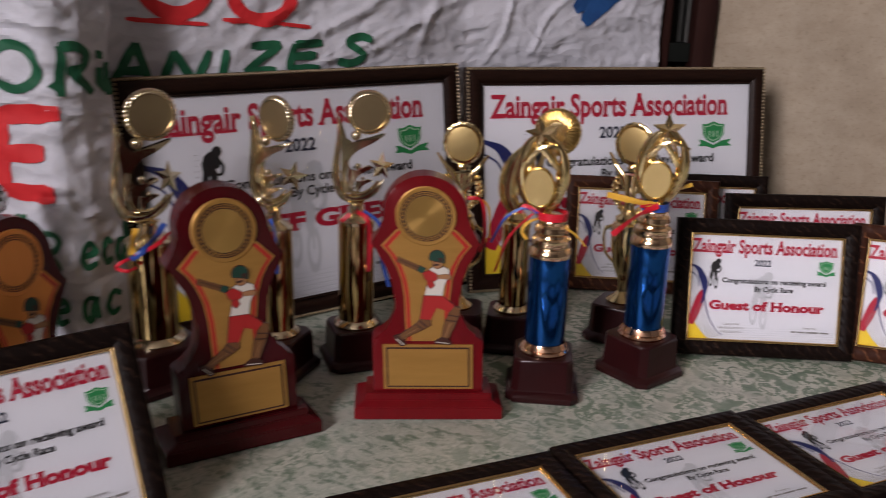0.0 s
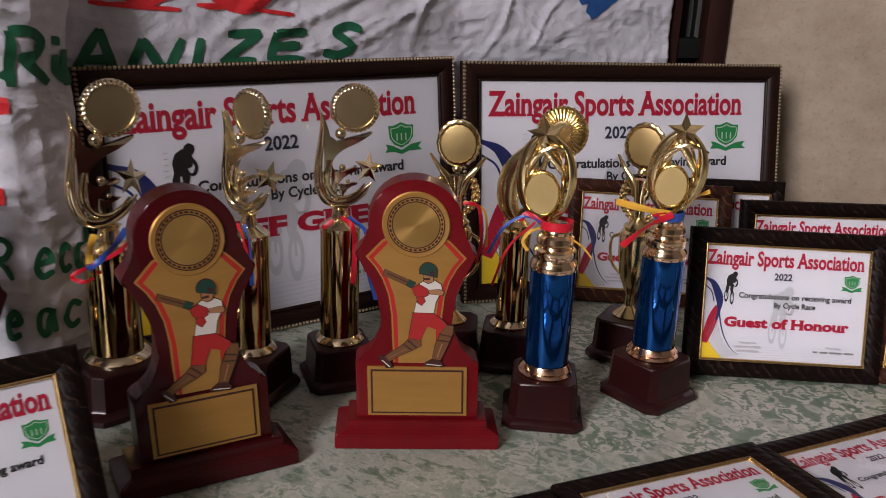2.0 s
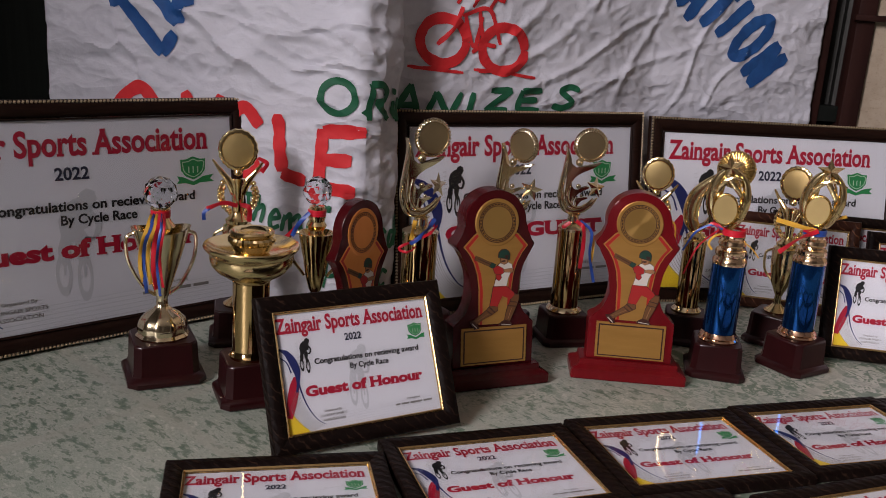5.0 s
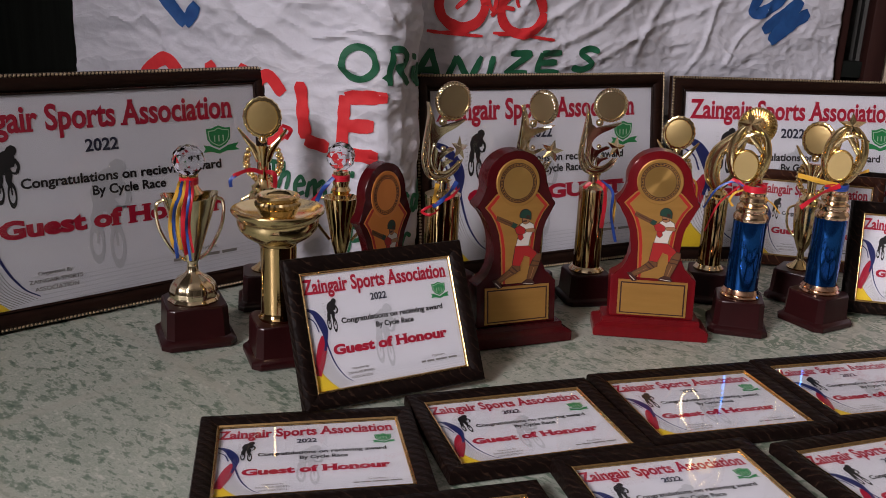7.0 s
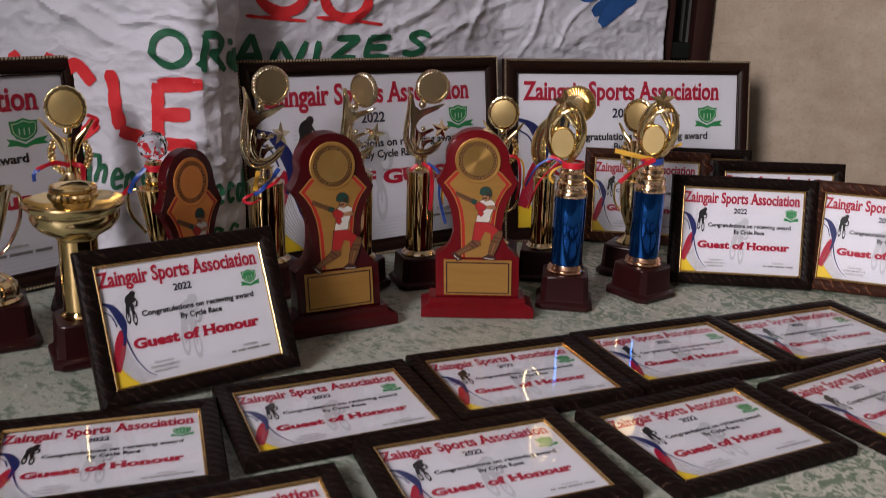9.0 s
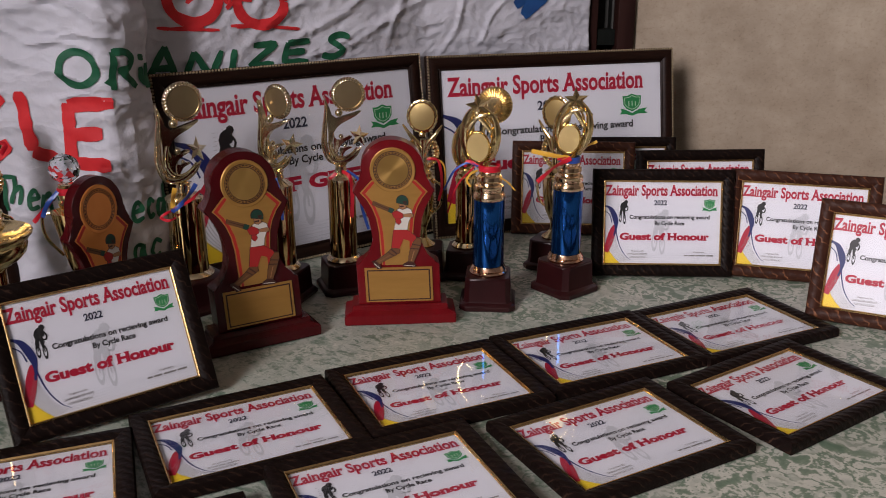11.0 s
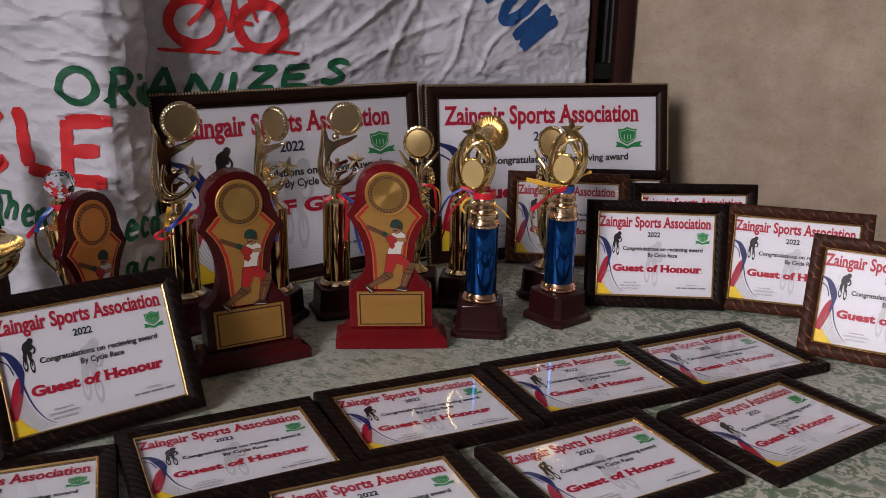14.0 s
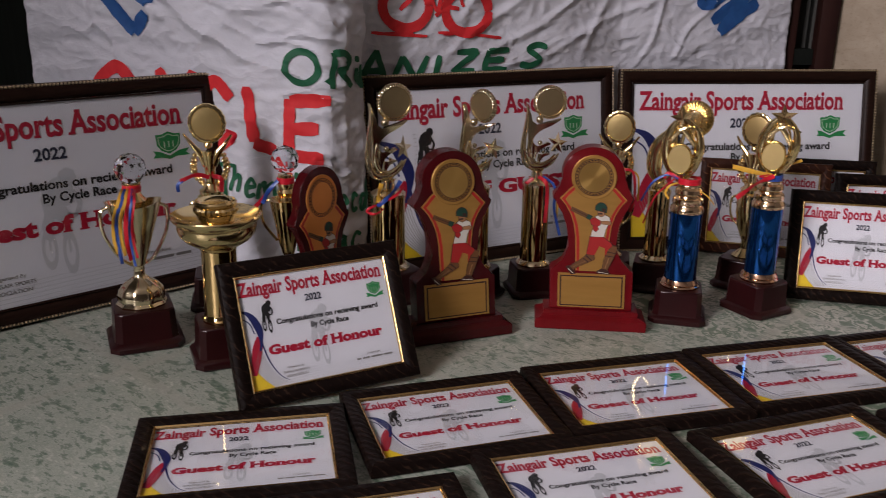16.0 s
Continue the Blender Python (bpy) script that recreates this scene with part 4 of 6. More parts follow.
    words("ASSOCIATION", 0.220, 0.360, 0.910, 0.930, 6, 0.01)
    words("President", 0.775, 0.865, 0.845, 0.863, 6, 0.01)
    for x0, x1 in ((0.695, 0.725), (0.735, 0.785), (0.795, 0.875), (0.885, 0.945)):
        band(bm, [P(x0, 0.895), P(x1, 0.895)], H * 0.016, z + 0.0004, 6, n=1)


SMALL_W, SMALL_H, BIG_W, BIG_H = 0.255, 0.1953, 0.5597, 0.3732
SHARED = {}


def certificate(name, m, label, group, big=False, role="Guest of Honour", wood=None):
    """A framed certificate under glass; its foot lies at the origin, its face looks along z."""
    key = (big, role, wood)
    if key in SHARED:
        ob = copy_thing(SHARED[key], m)
        return tagged(ob, label, "framed certificate", group)
    c = thing(name, m, label, "framed certificate", group)
    W, H = (BIG_W, BIG_H) if big else (SMALL_W, SMALL_H)
    if big:
        mw = 0.0265
        bars("frame_bar", W, H, mw, 0.02, [(0.0, -0.006), (0.004, -0.003), (0.006, 0.0), (0.012, 0.0015), (0.020, -0.001), (0.025, -0.006), (mw, -0.008)], MOULD_BIG, c)
        bm = bmesh.new()
        n = 0
        for x0, y0, x1, y1 in ((-W / 2, 0, W / 2, 0), (W / 2, 0, W / 2, H), (W / 2, H, -W / 2, H), (-W / 2, H, -W / 2, 0)):
            a, b = Vector((x0, y0, 0)), Vector((x1, y1, 0))
            d = (b - a).normalized()
            s = Vector((-d.y, d.x, 0))
            k = int((b - a).length / 0.0058)
            for i in range(k):
                p = a + (b - a) * ((i + 0.5) / k) + s * 0.0026 + Vector((0, 0, -0.0020))
                f, g = d * 0.0027 + s * 0.0016, s * 0.0030 - d * 0.0010
                top = bm.verts.new(p + Vector((0, 0, 0.0036)))
                rim = [bm.verts.new(p + q) for q in (f, g, -f, -g)]
                for q in range(4):
                    bm.faces.new((rim[q], rim[(q + 1) % 4], top))
        part("beading", bm, BEAD, c, "antique gold rope beading", smooth=False)
    else:
        mw = 0.0205
        bars("frame_bar", W, H, mw, 0.015, [(0.0, -0.004), (0.0015, -0.001), (0.005, 0.0008), (0.013, 0.0), (0.018, -0.003), (mw, -0.005)], wood or MOULD, c)
    bars("gilt_lip", W - 2 * mw, H - 2 * mw, 0.0033, 0.007, [(0.0, -0.0040), (0.0010, -0.0036), (0.0022, -0.0046), (0.0033, -0.0062)], LIP if not big else MOULD_BIG, c, "thin gilt inner lip" if not big else "dark inner lip")
    for b in c.children:
        if b.name.startswith("gilt_lip"):
            b.location.y = mw
    i = mw + 0.0018
    pw, ph = W - 2 * i, H - 2 * i
    bm = bmesh.new()
    box(bm, -pw / 2, pw / 2, i, H - i, -0.0105, -0.0085)
    part("paper", bm, PAPER, c, "white printed sheet", smooth=False)
    bm = bmesh.new()
    picture(bm, pw, ph, role, 0.0)
    pr = part("print", bm, INKS, c, "printed words, swoosh and green shield", smooth=False, recalc=False)
    pr.location = (-pw / 2, i, -0.0083)
    bm = bmesh.new()
    sheet(bm, [(-pw / 2, i), (pw / 2, i), (pw / 2, H - i), (-pw / 2, H - i)], -0.0066)
    g = part("glass", bm, GLASS, c, "clear picture glass", smooth=False, recalc=False)
    g.visible_shadow = False
    bm = bmesh.new()
    box(bm, -pw / 2, pw / 2, i, H - i, -0.0145, -0.0112)
    part("backing", bm, JAMB, c, smooth=False)
    SHARED[key] = c
    return c


def leaning(x, y, z, yaw, lean, roll=0.0):
    return pose(x, y, z) @ pose(0, 0, 0, 0, 0, yaw) @ pose(0, 0, 0, lean) @ pose(0, 0, 0, 0, roll)


FLAT = "framed certificates lying on the table"
for x, y, yaw in ((-0.3195, 0.4390, 23.2), (-0.1290, 0.3090, 27.5), (0.1024, 0.4750, 27.1), (0.3644, 0.5970, 30.9), (0.6165, 0.7320, 36.0), (-0.0876, 0.5865, 29.3), (0.1323, 0.7140, 26.9), (0.3605, 0.8360, 26.7), (0.5870, 0.9450, 28.2)):
    certificate("framed_certificate", leaning(x, y, TOP + 0.0162, yaw, 0), "small certificate in dark carved frame lying flat on table", FLAT)
STAND = "small framed certificates standing on the table"
certificate("framed_certificate", leaning(-0.3015, 0.702, TOP + 0.009, 40.3, 63.3, -1.8), "small certificate in dark carved frame leaning back before trophies", STAND)
certificate("framed_certificate", leaning(0.4755, 1.253, TOP + 0.004, 0.4, 76.0, 0.5), "small certificate in dark carved frame standing beside blue trophy", STAND)
certificate("framed_certificate", leaning(0.7110, 1.2365, TOP + 0.004, -13.4, 75), "small certificate in brown carved frame near the plaster wall", STAND, wood=MOULD_RED)
certificate("framed_certificate", leaning(0.7850, 1.0190, TOP + 0.004, -23.5, 74), "small certificate in brown carved frame at the row's end", STAND, wood=MOULD_RED)
certificate("framed_certificate", leaning(0.335, 1.500, TOP + 0.004, -1.3, 74), "small certificate in brown carved frame behind a blue trophy", STAND, wood=MOULD_RED)
certificate("framed_certificate", leaning(0.582, 1.422, TOP + 0.004, 4.8, 78.5), "small certificate in dark carved frame half hidden in back row", STAND)
certificate("framed_certificate", leaning(0.430, 1.545, TOP + 0.004, 2.0, 78), "small certificate in dark carved frame behind the brown one", STAND)
LARGE = "large framed certificates along the wall"
certificate("large_framed_certificate", leaning(-0.1710, 1.3450, TOP + 0.001, 39.4, 83.0), "large chief guest certificate in walnut frame leaning on the banner", LARGE, True, "CHIEF GUEST")
certificate("large_framed_certificate", leaning(0.3160, 1.5560, TOP + 0.001, 19.5, 80.4), "large guest certificate in beaded walnut frame leaning on the wall", LARGE, True)
certificate("large_framed_certificate", leaning(-0.8050, 0.8930, TOP + 0.004, 53.7, 86), "large guest certificate in walnut frame at the banner's end", LARGE, True)


# ---- trophies ----
def trophy(x, y, yaw, label, group):
    return thing("trophy", pose(x, y, TOP, 0, 0, yaw), label, "trophy", group)


def plinth(t, half, height, turn=0.0, cut=0.22):
    """Maroon lacquered base: a chamfered foot, a step and a slightly tapering block."""
    bm = bmesh.new()

    def ring(h, z):
        c = h * cut
        pts = [(h, -h + c), (h, h - c), (h - c, h), (-h + c, h), (-h, h - c), (-h, -h + c), (-h + c, -h), (h - c, -h)]
        m = pose(0, 0, 0, 0, 0, turn)
        return [bm.verts.new(m @ Vector((a, b, z))) for a, b in pts]

    f = height * 0.24
    prof = [(half * 0.97, 0.0), (half, 0.0015), (half, f * 0.55), (half * 0.95, f * 0.8), (half * 0.86, f), (half * 0.835, f * 1.25), (half * 0.80, height - 0.004), (half * 0.785, height - 0.0012), (half * 0.76, height)]
    rows = [ring(*p) for p in prof]
    for a, b in zip(rows, rows[1:]):
        for k in range(8):
            bm.faces.new((a[k], a[(k + 1) % 8], b[(k + 1) % 8], b[k]))
    bm.faces.new(rows[0][::-1])
    bm.faces.new(rows[-1])
    return part("base", bm, MAROON, t, "maroon lacquered base")


def turned(name, t, profile, material, label="", at=(0, 0, 0), seg=40, **more):
    bm = bmesh.new()
    lathe(bm, profile, at, seg, **more)
    return part(name, bm, material, t, label)


def pleated_disc(t, m, r, rim=GOLD, face=SATIN_GOLD, name="disc", inner=0.775):
    """A round plate with a finely pleated rim; its face looks along -y of m."""
    turn = m @ pose(0, 0, 0, 90)
    bm = bmesh.new()
    n, lobes = 136, 34
    rings = []
    for rr, z, wave, twist in ((inner, 0.0030, 0, 0), (inner + 0.025, 0.0046, 0, 0), (inner + 0.065, 0.0044, 0.0002 if inner > 0.6 else 0.0009, 0), (0.90, 0.0030, 0.0010, 0.5), (0.97, 0.0012, 0.0014, 1.1), (1.0, -0.0006, 0.0014, 1.4), (0.95, -0.0024, 0.001, 1.4), (0.5, -0.003, 0, 0), (0.00005, -0.003, 0, 0)):
        ring = []
        for k in range(n):
            a = 2 * math.pi * k / n
            w = math.cos(lobes * a + twist)
            q = rr + (0.014 * w * rr if wave else 0)
            ring.append(bm.verts.new(turn @ Vector((r * q * math.cos(a), r * q * math.sin(a), z + wave * w))))
        rings.append(ring)
    for a, b in zip(rings, rings[1:]):
        for k in range(n):
            bm.faces.new((a[k], a[(k + 1) % n], b[(k + 1) % n], b[k]))
    d = part(name, bm, rim, t, "round plate with pleated gold rim")
    bm = bmesh.new()
    lathe(bm, [(0.00002, 0.0034), (r * inner * 0.7, 0.0034), (r * (inner - 0.035), 0.0033), (r * (inner + 0.015), 0.0031)], seg=40, m=turn)
    part("plate_face", bm, face, d, "satin gold face")
    return d


def ribbon(t, points, width, material, n=9, side=(0, 1, 0)):
    """A flat satin strip that hangs along points, turning a little on its way."""
    bm = bmesh.new()
    pts = spline(points, n)
    old = None
    for i, p in enumerate(pts):
        d = (pts[min(i + 1, len(pts) - 1)] - pts[max(i - 1, 0)]).normalized()
        s = d.cross(Vector(side))
        s = s.normalized() if s.length > 0.2 else Vector((1, 0, 0))
        s = (Matrix.Rotation(0.5 * math.sin(i * 0.31 + width * 900), 3, d) @ s) * width * 0.42
        f = d.cross(s) * 0.12
        row = [bm.verts.new(p + s), bm.verts.new(p + f), bm.verts.new(p - s)]
        if old:
            for q in (0, 1):
                bm.faces.new((old[q], old[q + 1], row[q + 1], row[q]))
        old = row
    ob = part("ribbon", bm, material, t, recalc=False, smooth=False)
    sol = ob.modifiers.new("thickness", "SOLIDIFY")
    sol.thickness = 0.0003
    return ob


def neck_tie(t, z, r, material):
    """A ribbon wound round a neck."""
    return turned("ribbon", t, [(r, z - 0.0052), (r + 0.0014, z - 0.0048), (r + 0.0012, z - 0.001), (r + 0.0018, z - 0.0006), (r + 0.0014, z + 0.0044), (r, z + 0.005)], material, "satin ribbon wound round the neck", seg=24)


def flame_trophy(x, y, yaw, label, r, base_h, col_h, half, top, shift=0.0, ribbons=()):
    """Gold tube on a maroon base; above it a swept flame with a pleated plate and a star."""
    t = trophy(x, y, yaw, label, "tall gold trophies with pleated plates")
    plinth(t, half, base_h, 8)
    z0, z1 = base_h, base_h + col_h
    turned("foot_ring", t, [(r * 1.28, z0), (r * 1.30, z0 + 0.003), (r * 1.18, z0 + 0.007), (r * 1.02, z0 + 0.010)], PALE_GOLD)
    turned("tube", t, [(r, z0 + 0.004), (r, z1)], BRONZE, "polished dark gold tube", seg=48)
    turned("cap", t, [(r * 1.04, z1 - 0.002), (r * 1.05, z1 + 0.002), (r * 0.85, z1 + 0.006), (r * 0.45, z1 + 0.012), (r * 0.38, z1 + 0.022), (r * 0.5, z1 + 0.026), (0.0, z1 + 0.028)], PALE_GOLD)
    s = (top - z1 - 0.024) / 0.153
    zz = z1 + 0.024

    def at(px, pz, py=0.0):
        return ((px + shift) * s, py * s, zz + pz * s)

    def vane(bm, outline, half, bulge):
        """A cast web with rounded edges."""
        pts = [(p.x + shift, p.y) for p in spline([(a, b, 0) for a, b in outline + outline[:1]], 5)[:-1]]
        m = Matrix.Translation((0, 0, zz)) @ pose(0, 0, 0, 90) @ Matrix.Scale(s, 4)
        plate(bm, pts, -half, half, m, 0, bulge)

    def ball(bm, px, pz, rr):
        lathe(bm, [(rr * s * math.cos(radians(a)) + 0.00001, rr * s * math.sin(radians(a))) for a in range(-90, 91, 18)], at(px, pz, -0.004), 20)

    # outer blade: from its tip beside the plate down and round into the foot's crescent
    bm = bmesh.new()
    rim = (0.0008, 0.0026, 0.0040, 0.0052, 0.0060, 0.0062, 0.0058, 0.0062, 0.0056, 0.0010)
    wide = lambda u: s * rim[min(9, int(u * 9))] * (1 - (u * 9) % 1) + s * rim[min(9, int(u * 9) + 1)] * ((u * 9) % 1)  # noqa: E731
    sweep(bm, [at(-0.0290, 0.131), at(-0.0262, 0.112), at(-0.0272, 0.0915), at(-0.0310, 0.060), at(-0.0312, 0.035), at(-0.0225, 0.0125), at(-0.006, 0.0060), at(0.012, 0.0105), at(0.026, 0.0205), at(0.0375, 0.034)], wide, lambda u: 0.0062 * s * (1.1 - 0.7 * u * u), 8, 12)
    sweep(bm, [at(-0.0255, 0.120, -0.004), at(-0.0275, 0.085, -0.005), at(-0.0325, 0.052, -0.005), at(-0.0300, 0.028, -0.005), at(-0.0195, 0.010, -0.004)], 0.0013 * s, 0.002 * s, 8, 8)
    part("blade", bm, PALE_GOLD, t, "swept pale gold blade")
    # the large fork that holds the plate: raised arm, broad chest and long tapering stem
    bm = bmesh.new()
    vane(bm, [(-0.0265, 0.126), (-0.0195, 0.108), (-0.0150, 0.0930), (-0.0065, 0.0890), (0.0045, 0.0920), (0.0200, 0.0960), (0.0385, 0.1010), (0.0300, 0.0935), (0.0180, 0.0865), (0.0060, 0.0810), (-0.0040, 0.0745), (-0.0115, 0.0655), (-0.0155, 0.0520), (-0.0165, 0.0350), (-0.0150, 0.0150), (-0.0200, 0.0170), (-0.0235, 0.0380), (-0.0240, 0.0620), (-0.0240, 0.0900), (-0.0250, 0.1080)], 0.0045, 0.0018)
    ball(bm, -0.0030, 0.0990, 0.0072)
    part("flame", bm, PALE_GOLD, t, "forked pale gold flame")
    # the smaller forks within it and the inner crescent
    bm = bmesh.new()
    vane(bm, [(-0.0140, 0.0620), (-0.0110, 0.0500), (-0.0030, 0.0475), (0.0070, 0.0520), (0.0170, 0.0550), (0.0200, 0.0515), (0.0080, 0.0455), (0.0000, 0.0395), (-0.0060, 0.0300), (-0.0085, 0.0140), (-0.0130, 0.0180), (-0.0150, 0.0380)], 0.0036, 0.0013)
    vane(bm, [(-0.0030, 0.0330), (0.0040, 0.0320), (0.0140, 0.0345), (0.0200, 0.0325), (0.0110, 0.0285), (0.0040, 0.0230), (0.0000, 0.0150), (-0.0040, 0.0200)], 0.0028, 0.0010)
    sweep(bm, [at(-0.0165, 0.064, -0.002), at(-0.0205, 0.046, -0.003), at(-0.0190, 0.030, -0.003), at(-0.0100, 0.0170, -0.003), at(0.0040, 0.0140, -0.003), at(0.0180, 0.0210, -0.003), at(0.0290, 0.0330, -0.003)], lambda u: s * 0.0042 * (1 - 0.7 * u * u), lambda u: s * 0.0050 * (1 - 0.5 * u), 8, 10)
    ball(bm, -0.0005, 0.0547, 0.0046)
    ball(bm, 0.0065, 0.0365, 0.0028)
    part("scroll", bm, PALE_GOLD, t)
    bm = bmesh.new()
    star(bm, Matrix.Translation(at(0.0345, 0.052, 0.006)) @ pose(0, 0, 0, 90, 0, 0) @ pose(0, 0, 0, -16, 20, -12), 0.0220 * s, 0.0052 * s)
    part("star", bm, PALE_GOLD, t, "ridged star", smooth=False)
    pleated_disc(t, Matrix.Translation(at(0.0155, 0.1315, -0.002)) @ pose(0, 0, 0, 1, 0, -4), 0.0318 * s, PALE_GOLD)
    for mat, pts, w in ribbons:
        ribbon(t, [(a, b, z1 + c) for a, b, c in pts], w, mat)
    return t


R, B, Y = RIB_RED, RIB_BLUE, RIB_YELLOW
flame_trophy(-0.338, 1.095, 38, "gold tube trophy with flame and pleated plate on broad base", 0.029, 0.055, 0.132, 0.058, 0.364, -0.0040,
             [(Y, [(-0.020, -0.020, 0.024), (-0.0265, -0.026, 0.010), (-0.029, -0.028, -0.006)], 0.009), (B, [(0.014, -0.022, 0.026), (-0.002, -0.031, 0.012), (-0.018, -0.032, -0.002), (-0.031, -0.028, -0.012)], 0.0085),
              (R, [(0.020, -0.022, 0.014), (0.000, -0.032, 0.004), (-0.022, -0.030, -0.006), (-0.042, -0.022, -0.016), (-0.046, -0.020, -0.022), (-0.036, -0.026, -0.026), (-0.026, -0.030, -0.022)], 0.0055)])
flame_trophy(-0.193, 1.142, -24, "gold tube trophy with flame and pleated plate behind a plaque", 0.0225, 0.052, 0.145, 0.045, 0.357, -0.004,
             [(B, [(0.01, -0.02, 0.018), (0.022, -0.026, 0.0), (0.024, -0.026, -0.05)], 0.006), (R, [(0.0, -0.02, 0.018), (0.014, -0.027, 0.004), (0.018, -0.026, -0.02)], 0.006)])
flame_trophy(-0.095, 1.187, 15, "gold tube trophy with flame, star and red ribbon on maroon base", 0.0235, 0.053, 0.146, 0.0445, 0.361, 0.003,
             [(R, [(0.0, -0.022, 0.018), (0.012, -0.030, 0.008), (0.015, -0.029, -0.02), (0.013, -0.029, -0.062)], 0.008), (B, [(0.008, -0.02, 0.018), (0.028, -0.024, 0.0), (0.030, -0.02, -0.04), (0.042, -0.02, -0.088)], 0.006), (R, [(-0.012, -0.022, 0.014), (-0.022, -0.024, 0.006), (-0.010, -0.026, 0.016)], 0.007), (Y, [(0.012, -0.016, 0.016), (0.034, -0.014, -0.01), (0.036, -0.014, -0.06)], 0.005)])


def oval_trophy(x, y, yaw, label, turn, top_yaw, shift, tie, lean, extra=()):
    """Blue tube trophy: copper ring, stacked rose gold collars, and a narrow open oval with plate and star."""
    t = trophy(x, y, yaw, label, "blue tube trophies")
    plinth(t, 0.0465, 0.055, turn)
    turned("foot_ring", t, [(0.0305, 0.055), (0.0315, 0.058), (0.0285, 0.061), (0.0305, 0.0635), (0.0280, 0.067), (0.0265, 0.070)], COPPER, "copper foot ring")
    turned("tube", t, [(0.0252, 0.066), (0.0256, 0.068), (0.0256, 0.184), (0.0252, 0.186)], BLUE_METAL, "polished blue tube", seg=48)
    turned("collar", t, [(0.0262, 0.183), (0.0270, 0.186), (0.0262, 0.191), (0.0236, 0.194), (0.0230, 0.196), (0.0246, 0.1995), (0.0238, 0.206), (0.0204, 0.2085), (0.0196, 0.211), (0.0216, 0.215), (0.0206, 0.221), (0.0172, 0.2240), (0.0184, 0.228), (0.0165, 0.233), (0.012, 0.237), (0.0, 0.238)], ROSE_GOLD, "stacked rose gold collars", seg=48)
    neck_tie(t, 0.2345, 0.0168, tie)
    turn_m = pose(shift, 0, 0.234, 0, 0, top_yaw) @ pose(0, 0, 0, 0, lean, 0)
    bm = bmesh.new()

    def q(px, pz, py=0.0):
        return turn_m @ Vector((px, py, pz))

    sd = turn_m.to_3x3() @ Vector((0, 1, 0))
    swell = lambda u: 0.0088 * (0.30 + math.sin(math.pi * u)) * (1 - 0.25 * u)  # noqa: E731
    sweep(bm, [q(-0.004, 0.000), q(-0.0165, 0.022), q(-0.0215, 0.052), q(-0.0165, 0.082), q(-0.004, 0.102)], lambda u: 0.0118 * (0.22 + math.sin(math.pi * u)) * (1 - 0.25 * u), 0.0045, 10, 14, side=sd)
    sweep(bm, [q(0.004, 0.000), q(0.018, 0.020), q(0.0265, 0.050), q(0.0225, 0.080), q(0.004, 0.103)], lambda u: 0.68 * swell(u), 0.0055, 10, 12, side=sd)
    sweep(bm, [q(0.002, 0.002), q(0.013, 0.024), q(0.0185, 0.050), q(0.0135, 0.076), q(0.000, 0.094)], 0.0019, 0.0045, 8, 8, side=sd)
    sweep(bm, [q(-0.008, 0.004), q(-0.019, 0.030), q(-0.020, 0.060), q(-0.009, 0.090)], 0.0024, 0.0085, 8, 8, side=sd)
    o = part("oval_frame", bm, GOLD, t, "narrow open gold oval")
    bm = bmesh.new()
    sweep(bm, [q(-0.020, 0.064, -0.004), q(-0.006, 0.080, -0.006), q(0.010, 0.086, -0.005), q(0.029, 0.080)], lambda u: 0.0050 * (1 - 0.6 * u), 0.003, 8, 8, side=sd)
    sweep(bm, [q(0.019, 0.058, -0.004), q(0.008, 0.074, -0.006), q(-0.004, 0.090, -0.005), q(-0.006, 0.106)], lambda u: 0.0048 * (1 - 0.4 * abs(u - 0.5)), 0.003, 8, 8, side=sd)
    for k in range(3):
        sweep(bm, [q(0.020 - 0.003 * k, 0.066 - 0.012 * k, -0.004), q(0.0225 - 0.002 * k, 0.048 - 0.012 * k, -0.006), q(0.013 - 0.002 * k, 0.026 - 0.008 * k, -0.004)], lambda u: 0.0026 * math.sin(math.pi * (0.1 + 0.8 * u)), 0.003, 6, 8, side=sd)
    part("scroll", bm, GOLD, t, "crossing gold scrolls")
    bm = bmesh.new()
    star(bm, turn_m @ pose(0.000, -0.006, 0.101) @ pose(0, 0, 0, 90, 0, 0) @ pose(0, 0, 0, 0, 0, 10), 0.0215, 0.005)
    part("star", bm, GOLD, t, "ridged gold star", smooth=False)
    oval = turn_m @ pose(-0.003, -0.007, 0.036, 90, 0, 0) @ Matrix.Diagonal((0.80, 1.04, 1.0, 1.0))
    bm = bmesh.new()
    lathe(bm, [(0.0, 0.004), (0.0215, 0.004), (0.0225, 0.003), (0.0240, 0.0048), (0.0252, 0.002), (0.0245, -0.001), (0.0, -0.001)], seg=40, m=oval)
    d = part("plate", bm, GOLD, t, "oval gold plate")
    bm = bmesh.new()
    lathe(bm, [(0.0, 0.0046), (0.0218, 0.0046)], seg=36, m=oval)
    part("plate_face", bm, YELLOW_SATIN, d, "satin gold face")
    for mat, pts, w in extra:
        ribbon(t, pts, w, mat)
    return t


